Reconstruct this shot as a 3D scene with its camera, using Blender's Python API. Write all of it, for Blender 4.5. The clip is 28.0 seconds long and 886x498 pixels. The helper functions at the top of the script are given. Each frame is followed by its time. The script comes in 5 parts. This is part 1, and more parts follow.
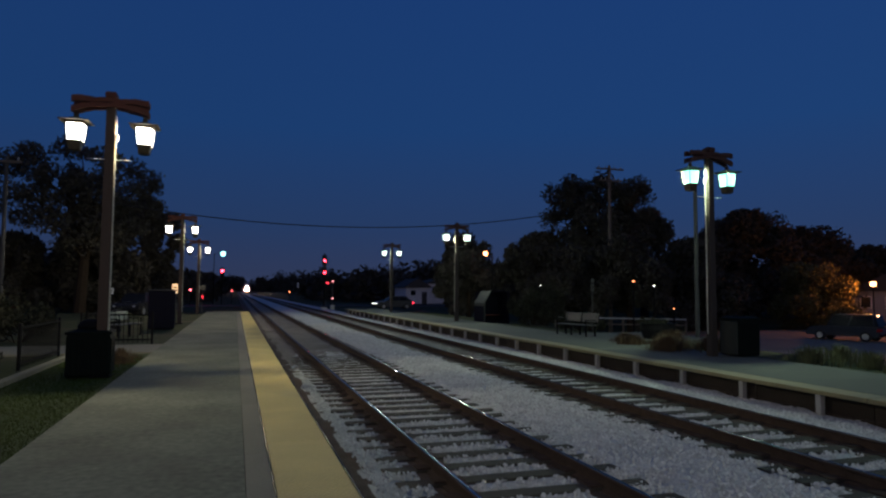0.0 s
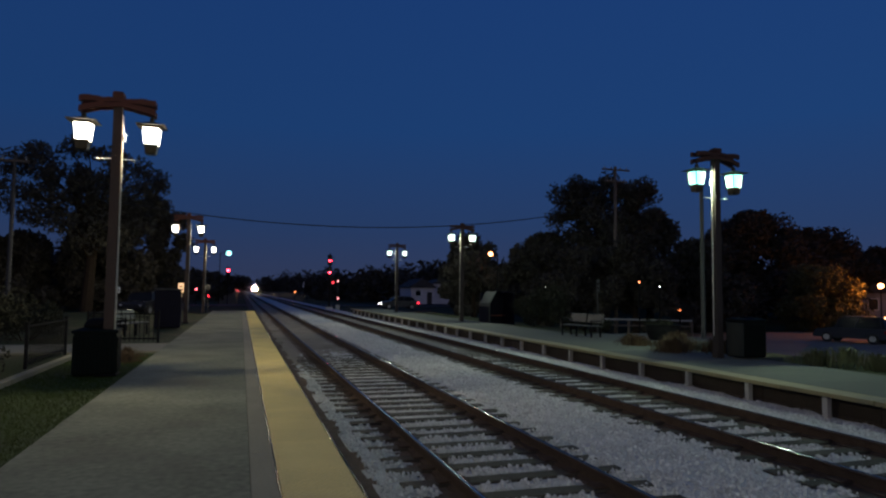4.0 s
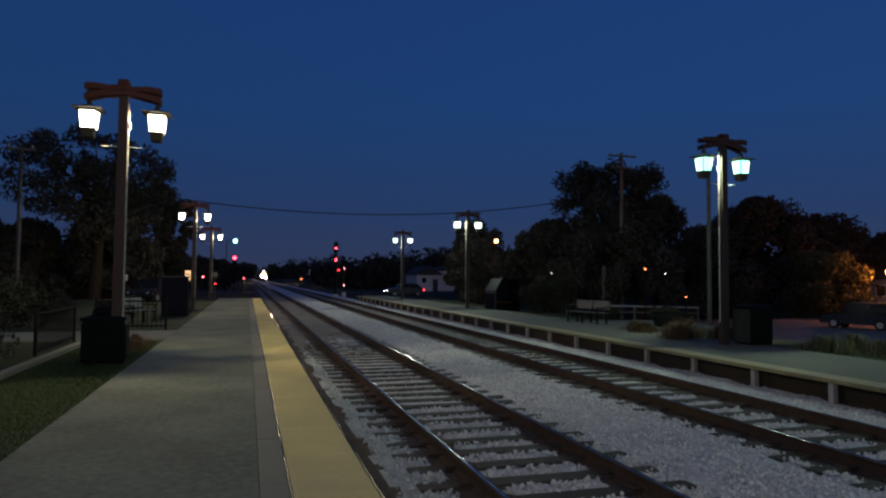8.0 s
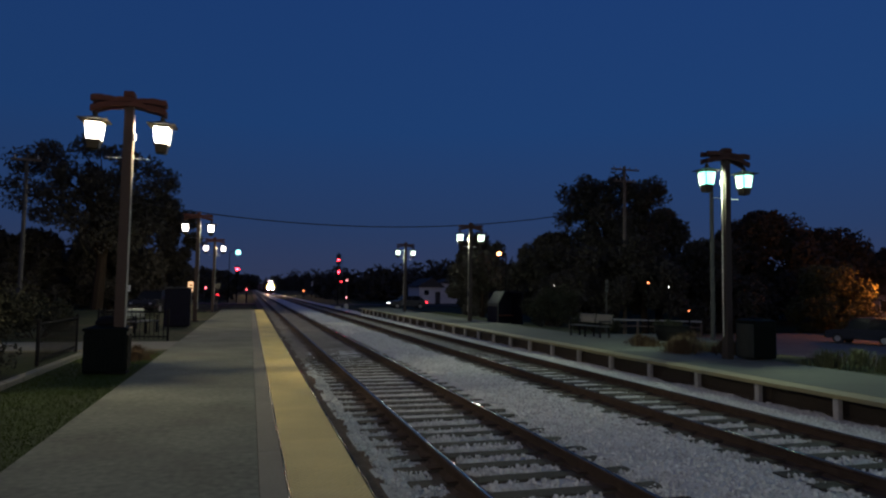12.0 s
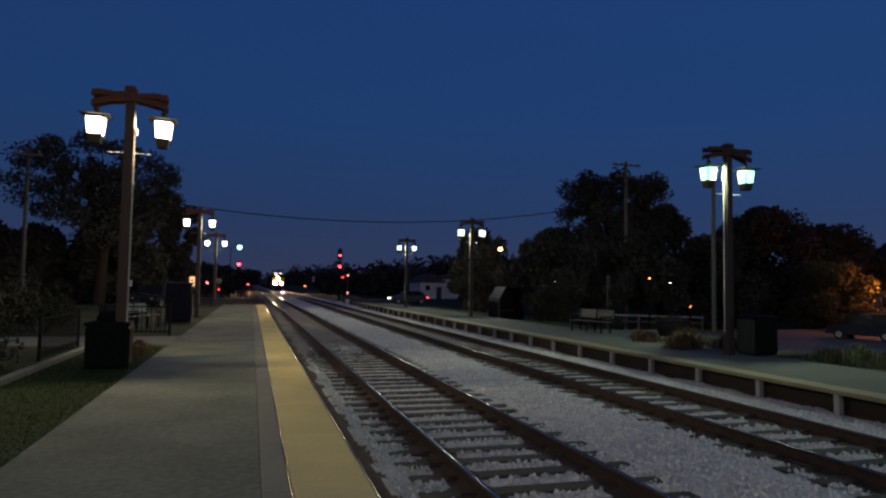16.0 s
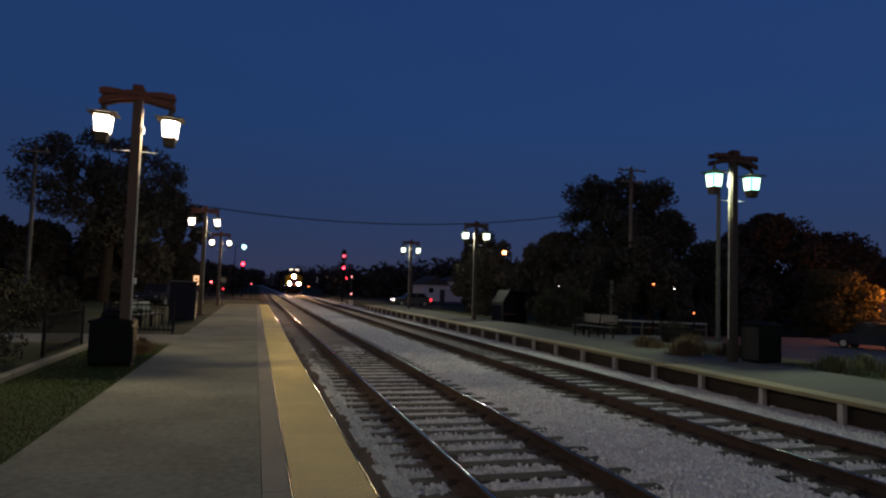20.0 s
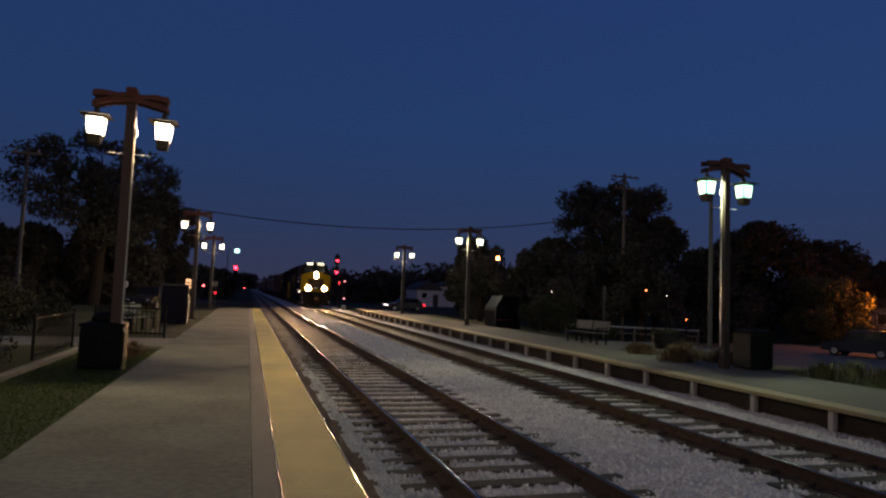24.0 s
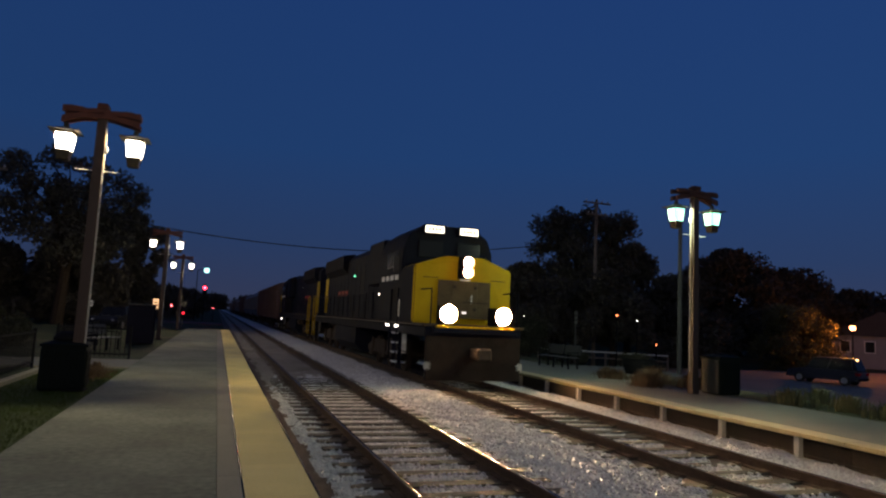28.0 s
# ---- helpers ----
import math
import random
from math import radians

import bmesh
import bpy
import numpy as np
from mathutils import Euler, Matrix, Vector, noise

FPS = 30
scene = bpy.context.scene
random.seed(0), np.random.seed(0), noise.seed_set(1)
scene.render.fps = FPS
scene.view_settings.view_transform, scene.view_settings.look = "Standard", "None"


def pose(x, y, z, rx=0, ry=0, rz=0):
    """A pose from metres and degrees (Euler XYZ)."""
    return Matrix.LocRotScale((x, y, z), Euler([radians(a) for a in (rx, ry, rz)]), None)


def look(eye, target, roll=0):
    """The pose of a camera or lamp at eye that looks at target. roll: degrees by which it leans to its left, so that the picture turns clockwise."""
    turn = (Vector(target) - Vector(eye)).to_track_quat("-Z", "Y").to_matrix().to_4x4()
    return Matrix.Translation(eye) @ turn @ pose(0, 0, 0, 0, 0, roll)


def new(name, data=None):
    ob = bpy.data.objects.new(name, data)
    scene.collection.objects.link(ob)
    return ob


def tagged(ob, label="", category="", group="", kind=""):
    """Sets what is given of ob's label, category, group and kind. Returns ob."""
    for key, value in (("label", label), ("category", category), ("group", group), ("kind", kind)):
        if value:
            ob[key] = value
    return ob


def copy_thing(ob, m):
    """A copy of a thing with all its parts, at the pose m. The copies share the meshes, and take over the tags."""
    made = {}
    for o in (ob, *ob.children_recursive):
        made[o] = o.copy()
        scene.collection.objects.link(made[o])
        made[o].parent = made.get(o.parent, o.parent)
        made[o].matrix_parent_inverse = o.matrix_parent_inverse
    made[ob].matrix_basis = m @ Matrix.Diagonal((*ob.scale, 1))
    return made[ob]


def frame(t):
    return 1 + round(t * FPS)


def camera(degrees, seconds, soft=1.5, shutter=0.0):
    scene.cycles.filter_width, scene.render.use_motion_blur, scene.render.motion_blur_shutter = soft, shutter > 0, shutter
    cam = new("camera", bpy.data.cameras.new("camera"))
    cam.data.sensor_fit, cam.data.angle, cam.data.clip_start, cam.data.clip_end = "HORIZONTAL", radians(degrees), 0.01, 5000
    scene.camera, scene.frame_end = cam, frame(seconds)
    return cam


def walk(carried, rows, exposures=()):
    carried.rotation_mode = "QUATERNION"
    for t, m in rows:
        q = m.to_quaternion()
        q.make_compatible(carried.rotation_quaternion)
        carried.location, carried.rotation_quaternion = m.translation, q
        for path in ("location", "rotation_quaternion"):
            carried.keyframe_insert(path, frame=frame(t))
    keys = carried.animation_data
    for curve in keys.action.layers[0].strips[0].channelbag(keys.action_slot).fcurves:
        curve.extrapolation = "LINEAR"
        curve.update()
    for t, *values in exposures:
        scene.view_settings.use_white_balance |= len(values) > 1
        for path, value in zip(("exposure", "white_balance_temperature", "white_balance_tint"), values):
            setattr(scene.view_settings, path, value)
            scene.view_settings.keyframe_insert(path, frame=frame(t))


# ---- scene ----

EYE = Vector((0.0, 0.0, 1.65))


def aim(yaw, pitch, roll):
    """Camera pose at the standing point: degrees right of the track line, up, and lean."""
    a, p = radians(yaw), radians(pitch)
    way = Vector((math.sin(a) * math.cos(p), math.cos(a) * math.cos(p), math.sin(p)))
    return look(EYE, EYE + way, roll)


cam = camera(68.565, 28.0, soft=2.3)
walk(cam, [(t, aim(a, p, r)) for t, a, p, r in (
    (0, 17.625, 3.746, 0.401), (0.5, 17.649, 3.795, 0.334), (1, 17.641, 3.797, 0.298), (1.5, 17.620, 3.844, 0.233),
    (2, 17.606, 3.881, 0.160), (2.5, 17.456, 3.849, 0.575), (3, 17.345, 3.878, 0.591), (3.5, 17.220, 3.834, 0.615),
    (5.5, 17.079, 3.522, 0.639), (6, 17.068, 3.395, 0.578), (6.5, 17.022, 3.237, 0.558), (7, 16.948, 3.060, 0.446),
    (7.5, 16.824, 2.800, 0.368), (8, 16.665, 2.626, 0.534), (8.5, 16.561, 2.534, 0.521), (9, 16.467, 2.578, 0.681),
    (9.5, 16.523, 2.962, 0.633), (10, 16.496, 3.291, 0.407), (10.5, 16.488, 3.590, 0.449), (11, 16.473, 3.795, 0.493),
    (11.5, 16.452, 3.867, 0.705), (12, 16.410, 3.726, 0.874), (12.5, 16.391, 3.542, 1.066), (14.5, 16.383, 3.205, 0.775),
    (15, 16.366, 3.221, 0.892), (15.5, 16.344, 3.257, 0.973), (16, 16.308, 3.309, 0.951), (16.5, 16.226, 3.400, 0.831),
    (17, 16.159, 3.474, 0.766), (17.5, 16.071, 3.520, 0.857), (18, 16.033, 3.524, 1.036), (18.5, 15.974, 3.511, 1.334),
    (19, 15.923, 3.439, 1.479), (19.5, 15.857, 3.398, 1.401), (20, 15.946, 3.531, 1.819), (20.5, 16.091, 3.924, 1.673),
    (21, 16.232, 4.171, 1.940), (21.5, 16.313, 4.244, 2.100), (23.5, 16.487, 3.991, 2.159), (24, 16.509, 4.003, 2.178),
    (24.5, 16.817, 4.136, 2.018), (25, 17.173, 4.239, 2.521), (25.5, 17.709, 4.499, 2.747), (26, 18.206, 4.897, 2.853),
    (26.5, 18.649, 5.380, 2.795), (27, 18.792, 5.855, 2.784), (27.5, 18.850, 6.052, 2.803), (28, 18.782, 6.114, 2.791))],
     exposures=((0, 0.0, 6500, 10), (9, 0.0, 6600, 11), (15, 0.0, 6850, 13), (18, 0.0, 7100, 16), (21, 0.0, 7600, 21), (24, -0.05, 7900, 24), (25.5, -0.08, 7900, 24), (27, -0.05, 7500, 19), (28, 0.0, 7050, 14)))

# ---------------------------------------------------------------- sky at dusk
world = bpy.data.worlds.new("dusk")
scene.world = world
world.use_nodes = True
wt = world.node_tree
wt.nodes.clear()
w_out = wt.nodes.new("ShaderNodeOutputWorld")
w_bg = wt.nodes.new("ShaderNodeBackground")
w_tc = wt.nodes.new("ShaderNodeTexCoord")
w_sep = wt.nodes.new("ShaderNodeSeparateXYZ")
w_ramp = wt.nodes.new("ShaderNodeValToRGB")
wt.links.new(w_tc.outputs["Generated"], w_sep.inputs[0])
wt.links.new(w_sep.outputs["Z"], w_ramp.inputs[0])
w_side = wt.nodes.new("ShaderNodeMapRange")
w_side.inputs["From Min"].default_value, w_side.inputs["From Max"].default_value = -0.3, 0.75
w_side.inputs["To Min"].default_value, w_side.inputs["To Max"].default_value = 0.92, 1.06
w_mul = wt.nodes.new("ShaderNodeVectorMath")
w_mul.operation = "SCALE"
wt.links.new(w_sep.outputs["X"], w_side.inputs["Value"])
wt.links.new(w_ramp.outputs[0], w_mul.inputs[0])
wt.links.new(w_side.outputs["Result"], w_mul.inputs["Scale"])
# unseen afterglow added low behind the camera to lift surfaces facing it
w_back = wt.nodes.new("ShaderNodeMapRange")
w_back.inputs["From Min"].default_value, w_back.inputs["From Max"].default_value = 0.0, -1.0
w_low = wt.nodes.new("ShaderNodeMapRange")
w_low.inputs["From Min"].default_value, w_low.inputs["From Max"].default_value = 0.75, 0.0
w_amt = wt.nodes.new("ShaderNodeMath")
w_amt.operation = "MULTIPLY"
w_glow = wt.nodes.new("ShaderNodeVectorMath")
w_glow.operation = "SCALE"
w_glow.inputs[0].default_value = (0.30, 0.235, 0.20)
w_add = wt.nodes.new("ShaderNodeVectorMath")
w_add.operation = "ADD"
wt.links.new(w_sep.outputs["Y"], w_back.inputs["Value"])
wt.links.new(w_sep.outputs["Z"], w_low.inputs["Value"])
wt.links.new(w_back.outputs["Result"], w_amt.inputs[0])
wt.links.new(w_low.outputs["Result"], w_amt.inputs[1])
wt.links.new(w_amt.outputs[0], w_glow.inputs["Scale"])
wt.links.new(w_mul.outputs[0], w_add.inputs[0])
wt.links.new(w_glow.outputs[0], w_add.inputs[1])
wt.links.new(w_add.outputs[0], w_bg.inputs[0])
wt.links.new(w_bg.outputs[0], w_out.inputs[0])
SKY = ((0.0, (0.031, 0.041, 0.090)), (0.10, (0.0185, 0.043, 0.122)), (0.24, (0.0112, 0.047, 0.160)), (0.5, (0.0095, 0.042, 0.165)), (1.0, (0.008, 0.03, 0.12)))
while len(w_ramp.color_ramp.elements) < len(SKY):
    w_ramp.color_ramp.elements.new(0.5)
for el, (pos, col) in zip(w_ramp.color_ramp.elements, SKY):
    el.position = pos
    el.color = (*col, 1)
w_bg.inputs[1].default_value = 1.0
scene.view_settings.exposure = 0.0

LANTERN_GLOW = 9.0        # frosted panes
LANTERN_WATTS = 310.0     # bulb inside each lantern
HEADLIGHT_GLOW = 20000

# ---------------------------------------------------------------- materials
def mat(name, base, rough=0.8, metal=0.0, vary=0.25, scale=3.0, fine=40.0, bump=0.15, per_piece=0.0, spot=None, world_space=True, sheen=0.3):
    """A surface with variation at two scales, fine relief and, if wanted, a tint that differs from piece to piece."""
    m = bpy.data.materials.new(name)
    m.use_nodes = True
    nt = m.node_tree
    nodes, link = nt.nodes, nt.links.new
    bsdf = nodes["Principled BSDF"]
    if world_space:
        co = nodes.new("ShaderNodeNewGeometry").outputs["Position"]
    else:
        co = nodes.new("ShaderNodeTexCoord").outputs["Object"]
    big = nodes.new("ShaderNodeTexNoise")
    big.inputs["Scale"].default_value = scale
    big.inputs["Detail"].default_value = 5
    small = nodes.new("ShaderNodeTexNoise")
    small.inputs["Scale"].default_value = fine
    small.inputs["Detail"].default_value = 3
    link(co, big.inputs["Vector"])
    link(co, small.inputs["Vector"])
    mix = nodes.new("ShaderNodeMath")
    mix.operation = "ADD"
    link(big.outputs["Fac"], mix.inputs[0])
    link(small.outputs["Fac"], mix.inputs[1])
    val = nodes.new("ShaderNodeMapRange")
    val.inputs["From Min"].default_value = 0.6
    val.inputs["From Max"].default_value = 1.4
    val.inputs["To Min"].default_value = 1 - vary
    val.inputs["To Max"].default_value = 1 + vary
    link(mix.outputs[0], val.inputs["Value"])
    amount = val.outputs["Result"]
    if per_piece:
        info = nodes.new("ShaderNodeObjectInfo")
        pr = nodes.new("ShaderNodeMapRange")
        pr.inputs["To Min"].default_value = 1 - per_piece
        pr.inputs["To Max"].default_value = 1 + per_piece
        link(info.outputs["Random"], pr.inputs["Value"])
        mul = nodes.new("ShaderNodeMath")
        mul.operation = "MULTIPLY"
        link(amount, mul.inputs[0])
        link(pr.outputs["Result"], mul.inputs[1])
        amount = mul.outputs[0]
    col = nodes.new("ShaderNodeVectorMath")
    col.operation = "SCALE"
    col.inputs[0].default_value = base
    link(amount, col.inputs["Scale"])
    out = col.outputs[0]
    if spot:
        second = nodes.new("ShaderNodeTexNoise")
        second.inputs["Scale"].default_value = scale * 0.6
        second.inputs["Detail"].default_value = 6
        link(co, second.inputs["Vector"])
        step = nodes.new("ShaderNodeMapRange")
        step.inputs["From Min"].default_value = 0.52
        step.inputs["From Max"].default_value = 0.68
        link(second.outputs["Fac"], step.inputs["Value"])
        blend = nodes.new("ShaderNodeMix")
        blend.data_type = "RGBA"
        link(step.outputs["Result"], blend.inputs["Factor"])
        link(out, blend.inputs[6])
        blend.inputs[7].default_value = (*spot, 1)
        out = blend.outputs[2]
    link(out, bsdf.inputs["Base Color"])
    bsdf.inputs["Metallic"].default_value = metal
    bsdf.inputs["Specular IOR Level"].default_value = sheen
    rr = nodes.new("ShaderNodeMapRange")
    rr.inputs["To Min"].default_value = max(0.03, rough - 0.1)
    rr.inputs["To Max"].default_value = min(1.0, rough + 0.1)
    link(big.outputs["Fac"], rr.inputs["Value"])
    link(rr.outputs["Result"], bsdf.inputs["Roughness"])
    if bump:
        bp = nodes.new("ShaderNodeBump")
        bp.inputs["Strength"].default_value = bump
        bp.inputs["Distance"].default_value = 0.02
        link(mix.outputs[0], bp.inputs["Height"])
        link(bp.outputs[0], bsdf.inputs["Normal"])
    return m


def glow(name, colour, strength):
    m = bpy.data.materials.new(name)
    m.use_nodes = True
    b = m.node_tree.nodes["Principled BSDF"]
    b.inputs["Base Color"].default_value = (0.8, 0.8, 0.8, 1)
    b.inputs["Emission Color"].default_value = (*colour, 1)
    b.inputs["Emission Strength"].default_value = strength
    return m


def glass(name, colour, rough=0.16):
    m = bpy.data.materials.new(name)
    m.use_nodes = True
    b = m.node_tree.nodes["Principled BSDF"]
    b.inputs["Base Color"].default_value = (*colour, 1)
    b.inputs["Roughness"].default_value = rough
    b.inputs["Specular IOR Level"].default_value = 0.06
    return m


M_GROUND = mat("rough_grass", sheen=0.08, base=(0.036, 0.044, 0.020), rough=0.95, scale=0.6, fine=30, vary=0.5, spot=(0.07, 0.06, 0.035), bump=0.4)
M_LAWN = mat("mown_lawn", (0.024, 0.042, 0.005), 0.95, scale=1.5, fine=60, vary=0.45, bump=0.4)
M_BLADE = mat("grass_blade", (0.085, 0.088, 0.040), 0.8, scale=2, fine=20, vary=0.4, bump=0)
M_TURF = mat("lawn_blade", sheen=0.05, base=(0.032, 0.050, 0.005), rough=0.9, scale=1.2, fine=8, vary=0.35, bump=0)
M_DRY = mat("dry_grass", (0.07, 0.046, 0.026), 0.9, scale=2, fine=20, vary=0.4, bump=0)
M_ROAD = mat("asphalt", sheen=0.08, base=(0.05, 0.05, 0.052), rough=0.85, scale=0.5, fine=60, vary=0.35, bump=0.3)
M_LOT = mat("parking_asphalt", (0.20, 0.165, 0.125), 0.85, scale=0.5, fine=60, vary=0.3, bump=0.3)
M_BALLAST = mat("grey_limestone_ballast", (0.48, 0.475, 0.46), 0.95, scale=2.2, fine=45, vary=0.35, bump=0.9)
M_DUSTY = mat("brown_dusty_ballast", (0.19, 0.168, 0.14), 0.95, scale=1.4, fine=40, vary=0.4, bump=0.7, spot=(0.12, 0.10, 0.08))
M_GRIMY = mat("grimy_ballast", (0.36, 0.38, 0.365), 0.95, scale=2.2, fine=45, vary=0.35, bump=0.9)
# Serves the rust beside the rails and the painted shadow below the platform edge.
M_DIRT_SHADE = mat("rust_and_shade_ballast", (0.075, 0.053, 0.038), 0.95, scale=4, fine=50, vary=0.45, bump=0.8)
M_CONC = mat("worn_concrete", (0.148, 0.158, 0.118), 0.9, sheen=0.1, scale=0.9, fine=12, vary=0.42, bump=0.12, per_piece=0.05, spot=(0.116, 0.118, 0.092))
M_CONC_R = mat("dull_concrete", (0.092, 0.094, 0.077), 0.9, scale=0.9, fine=35, vary=0.25, bump=0.12, per_piece=0.08, spot=(0.085, 0.09, 0.075))
M_BORDER = mat("border_concrete", (0.168, 0.162, 0.12), 0.85, scale=1.3, fine=35, vary=0.2, bump=0.15, per_piece=0.06)
M_CONC2 = mat("pale_concrete", (0.42, 0.41, 0.38), 0.85, scale=1.3, fine=35, vary=0.2, bump=0.15, per_piece=0.06)
M_POST = mat("weathered_post_concrete", (0.34, 0.33, 0.31), 0.9, scale=5, fine=60, vary=0.25, bump=0.25, per_piece=0.15)
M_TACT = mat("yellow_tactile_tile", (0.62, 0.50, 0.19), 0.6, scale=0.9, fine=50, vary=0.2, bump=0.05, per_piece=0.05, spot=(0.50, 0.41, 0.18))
# Edge slab yellow of the far platform, far darker than the near tiles.
M_TACT2 = mat("dull_yellow_edge", (0.22, 0.19, 0.10), 0.7, scale=1.6, fine=50, vary=0.2, bump=0.05, per_piece=0.08, spot=(0.17, 0.155, 0.10))
M_RAILTOP = mat("dull_worn_rail_head", (0.31, 0.26, 0.22), 0.15, 1.0, scale=8, fine=80, vary=0.15, bump=0.02)
M_RUST = mat("rusty_rail_steel", (0.066, 0.047, 0.035), 0.9, 0.0, sheen=0.06, scale=6, fine=60, vary=0.35, bump=0.2)
M_TIE = mat("creosoted_timber", (0.052, 0.046, 0.034), 0.9, scale=6, fine=40, vary=0.4, bump=0.4, per_piece=0.35)
M_BOARD = mat("weathered_brown_board", (0.036, 0.027, 0.020), 0.9, scale=4, fine=40, vary=0.35, bump=0.3, per_piece=0.25)
M_TIMBER = mat("red_brown_stained_timber", (0.13, 0.045, 0.028), 0.75, scale=5, fine=40, vary=0.3, bump=0.2, world_space=False)
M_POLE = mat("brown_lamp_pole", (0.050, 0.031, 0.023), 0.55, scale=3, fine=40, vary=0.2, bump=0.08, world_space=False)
# Darker pole and timber copies for the right-hand posts: dim greenish light put into colour.
M_POLE_R = mat("dimmed_lamp_pole", (0.026, 0.019, 0.017), 0.6, scale=3, fine=40, vary=0.2, bump=0.08, world_space=False)
M_TIMBER_R = mat("dimmed_timber", (0.050, 0.022, 0.017), 0.75, scale=5, fine=40, vary=0.3, bump=0.2, world_space=False)
M_CONDUIT = mat("pale_conduit_paint", (0.38, 0.37, 0.33), 0.35, sheen=0.5, scale=5, fine=60, vary=0.2, bump=0.05, world_space=False)
M_BLACK = mat("black_painted_steel", (0.010, 0.010, 0.011), 0.8, 0.0, sheen=0.05, scale=5, fine=60, vary=0.3, bump=0.05, world_space=False)
M_BRASS = mat("bronze_lantern_metal", (0.05, 0.042, 0.025), 0.5, 0.4, scale=5, fine=60, vary=0.3, bump=0.05, world_space=False)
M_STEEL = mat("galvanised_steel", (0.42, 0.42, 0.43), 0.42, 0.8, scale=6, fine=70, vary=0.2, bump=0.05, world_space=False)
M_TRIM = mat("dull_metal_edging", (0.17, 0.14, 0.09), 0.24, 1.0, scale=6, fine=60, vary=0.2, bump=0.03)
M_BENCH = mat("weathered_bench_paint", (0.06, 0.059, 0.057), 0.34, scale=4, fine=60, vary=0.2, bump=0.08, world_space=False)
M_GREENBIN = mat("dark_green_bin", sheen=0.08, base=(0.004, 0.007, 0.006), rough=0.7, metal=0.0, scale=4, fine=60, vary=0.3, bump=0.1, world_space=False)
M_PANEL = mat("dull_green_grey_panel", (0.034, 0.040, 0.036), 0.6, sheen=0.12, scale=4, fine=60, vary=0.2, bump=0.06, world_space=False)
M_GREYBOX = mat("grey_cabinet_paint", (0.30, 0.31, 0.30), 0.5, 0.1, scale=4, fine=60, vary=0.15, bump=0.05, world_space=False)
M_BLUEBOX = mat("navy_kiosk_paint", sheen=0.03, base=(0.010, 0.010, 0.018), rough=0.5, metal=0.0, scale=4, fine=60, vary=0.2, bump=0.05, world_space=False)
M_WHITE = mat("white_paint", (0.72, 0.72, 0.70), 0.6, scale=3, fine=50, vary=0.12, bump=0.05, world_space=False)
M_SIDING = mat("pale_siding", (0.52, 0.50, 0.53), 0.8, scale=1, fine=20, vary=0.12, bump=0.05, world_space=False)
# Darker copy of the pale siding: dim light on the houses put into colour.
M_DULLSIDING = mat("dimmed_siding", (0.24, 0.235, 0.25), 0.85, scale=1, fine=20, vary=0.2, bump=0.06, world_space=False)
M_ROOF = mat("dark_shingles", (0.05, 0.045, 0.045), 0.9, scale=2, fine=20, vary=0.3, bump=0.2, world_space=False)
M_BARK = mat("bark", sheen=0.05, base=(0.028, 0.021, 0.016), rough=0.95, scale=4, fine=25, vary=0.35, bump=0.5, world_space=False)
M_LEAF = mat("broad_leaves", sheen=0.08, base=(0.050, 0.048, 0.040), rough=0.8, scale=0.8, fine=6, vary=0.4, bump=0, world_space=False)
M_LEAF2 = mat("dark_leaves", sheen=0.08, base=(0.041, 0.038, 0.033), rough=0.8, scale=0.8, fine=6, vary=0.4, bump=0, world_space=False)
M_SHRUB = mat("shrub_leaves", sheen=0.05, base=(0.030, 0.031, 0.022), rough=0.85, scale=0.8, fine=6, vary=0.4, bump=0, world_space=False)
# Lighter, warmer leaf copy: the lot lamp's light is put into the colour.
M_LEAF3 = mat("lamplit_leaves", sheen=0.1, base=(0.075, 0.070, 0.035), rough=0.7, scale=0.8, fine=6, vary=0.4, bump=0, world_space=False)
M_WOODPOLE = mat("weathered_pole_wood", (0.11, 0.09, 0.075), 0.9, scale=3, fine=30, vary=0.3, bump=0.3, world_space=False)
M_DULLPOLE = mat("dull_grey_pole", (0.05, 0.05, 0.052), 0.7, 0.2, vary=0.2, bump=0.05, world_space=False)
M_WIRE = mat("black_cable", (0.012, 0.012, 0.012), 0.7, vary=0.1, bump=0)
M_LOCO = mat("dark_blue_loco_paint", (0.008, 0.009, 0.016), 0.75, 0.0, sheen=0.06, scale=1.5, fine=30, vary=0.3, bump=0.03, world_space=False, spot=(0.012, 0.010, 0.010))
M_LOCOY = mat("yellow_loco_paint", (0.40, 0.26, 0.008), 0.6, 0.0, sheen=0.1, scale=1.5, fine=30, vary=0.15, bump=0.03, world_space=False)
M_REDLETTER = mat("dull_red_lettering", (0.25, 0.02, 0.015), 0.7, vary=0.2, bump=0, world_space=False)
M_NOSEDOOR = mat("dull_brown_grey_panel", (0.085, 0.062, 0.036), 0.75, sheen=0.1, scale=3, fine=40, vary=0.3, bump=0.06, world_space=False)
M_GRIME = mat("grimy_running_gear", (0.046, 0.035, 0.028), 0.9, 0.0, sheen=0.08, scale=4, fine=40, vary=0.4, bump=0.2, world_space=False)
M_PLOUGH = mat("dark_plough_steel", (0.019, 0.014, 0.012), 0.85, sheen=0.06, scale=3, fine=40, vary=0.4, bump=0.1, world_space=False)
M_CAR1 = mat("faded_grey_freight_paint", (0.13, 0.12, 0.125), 0.7, 0.1, scale=0.8, fine=15, vary=0.3, bump=0.08, world_space=False, spot=(0.09, 0.06, 0.05))
M_CAR2 = mat("brown_freight_paint", (0.09, 0.05, 0.045), 0.7, 0.1, scale=0.8, fine=15, vary=0.3, bump=0.08, world_space=False, spot=(0.06, 0.045, 0.04))
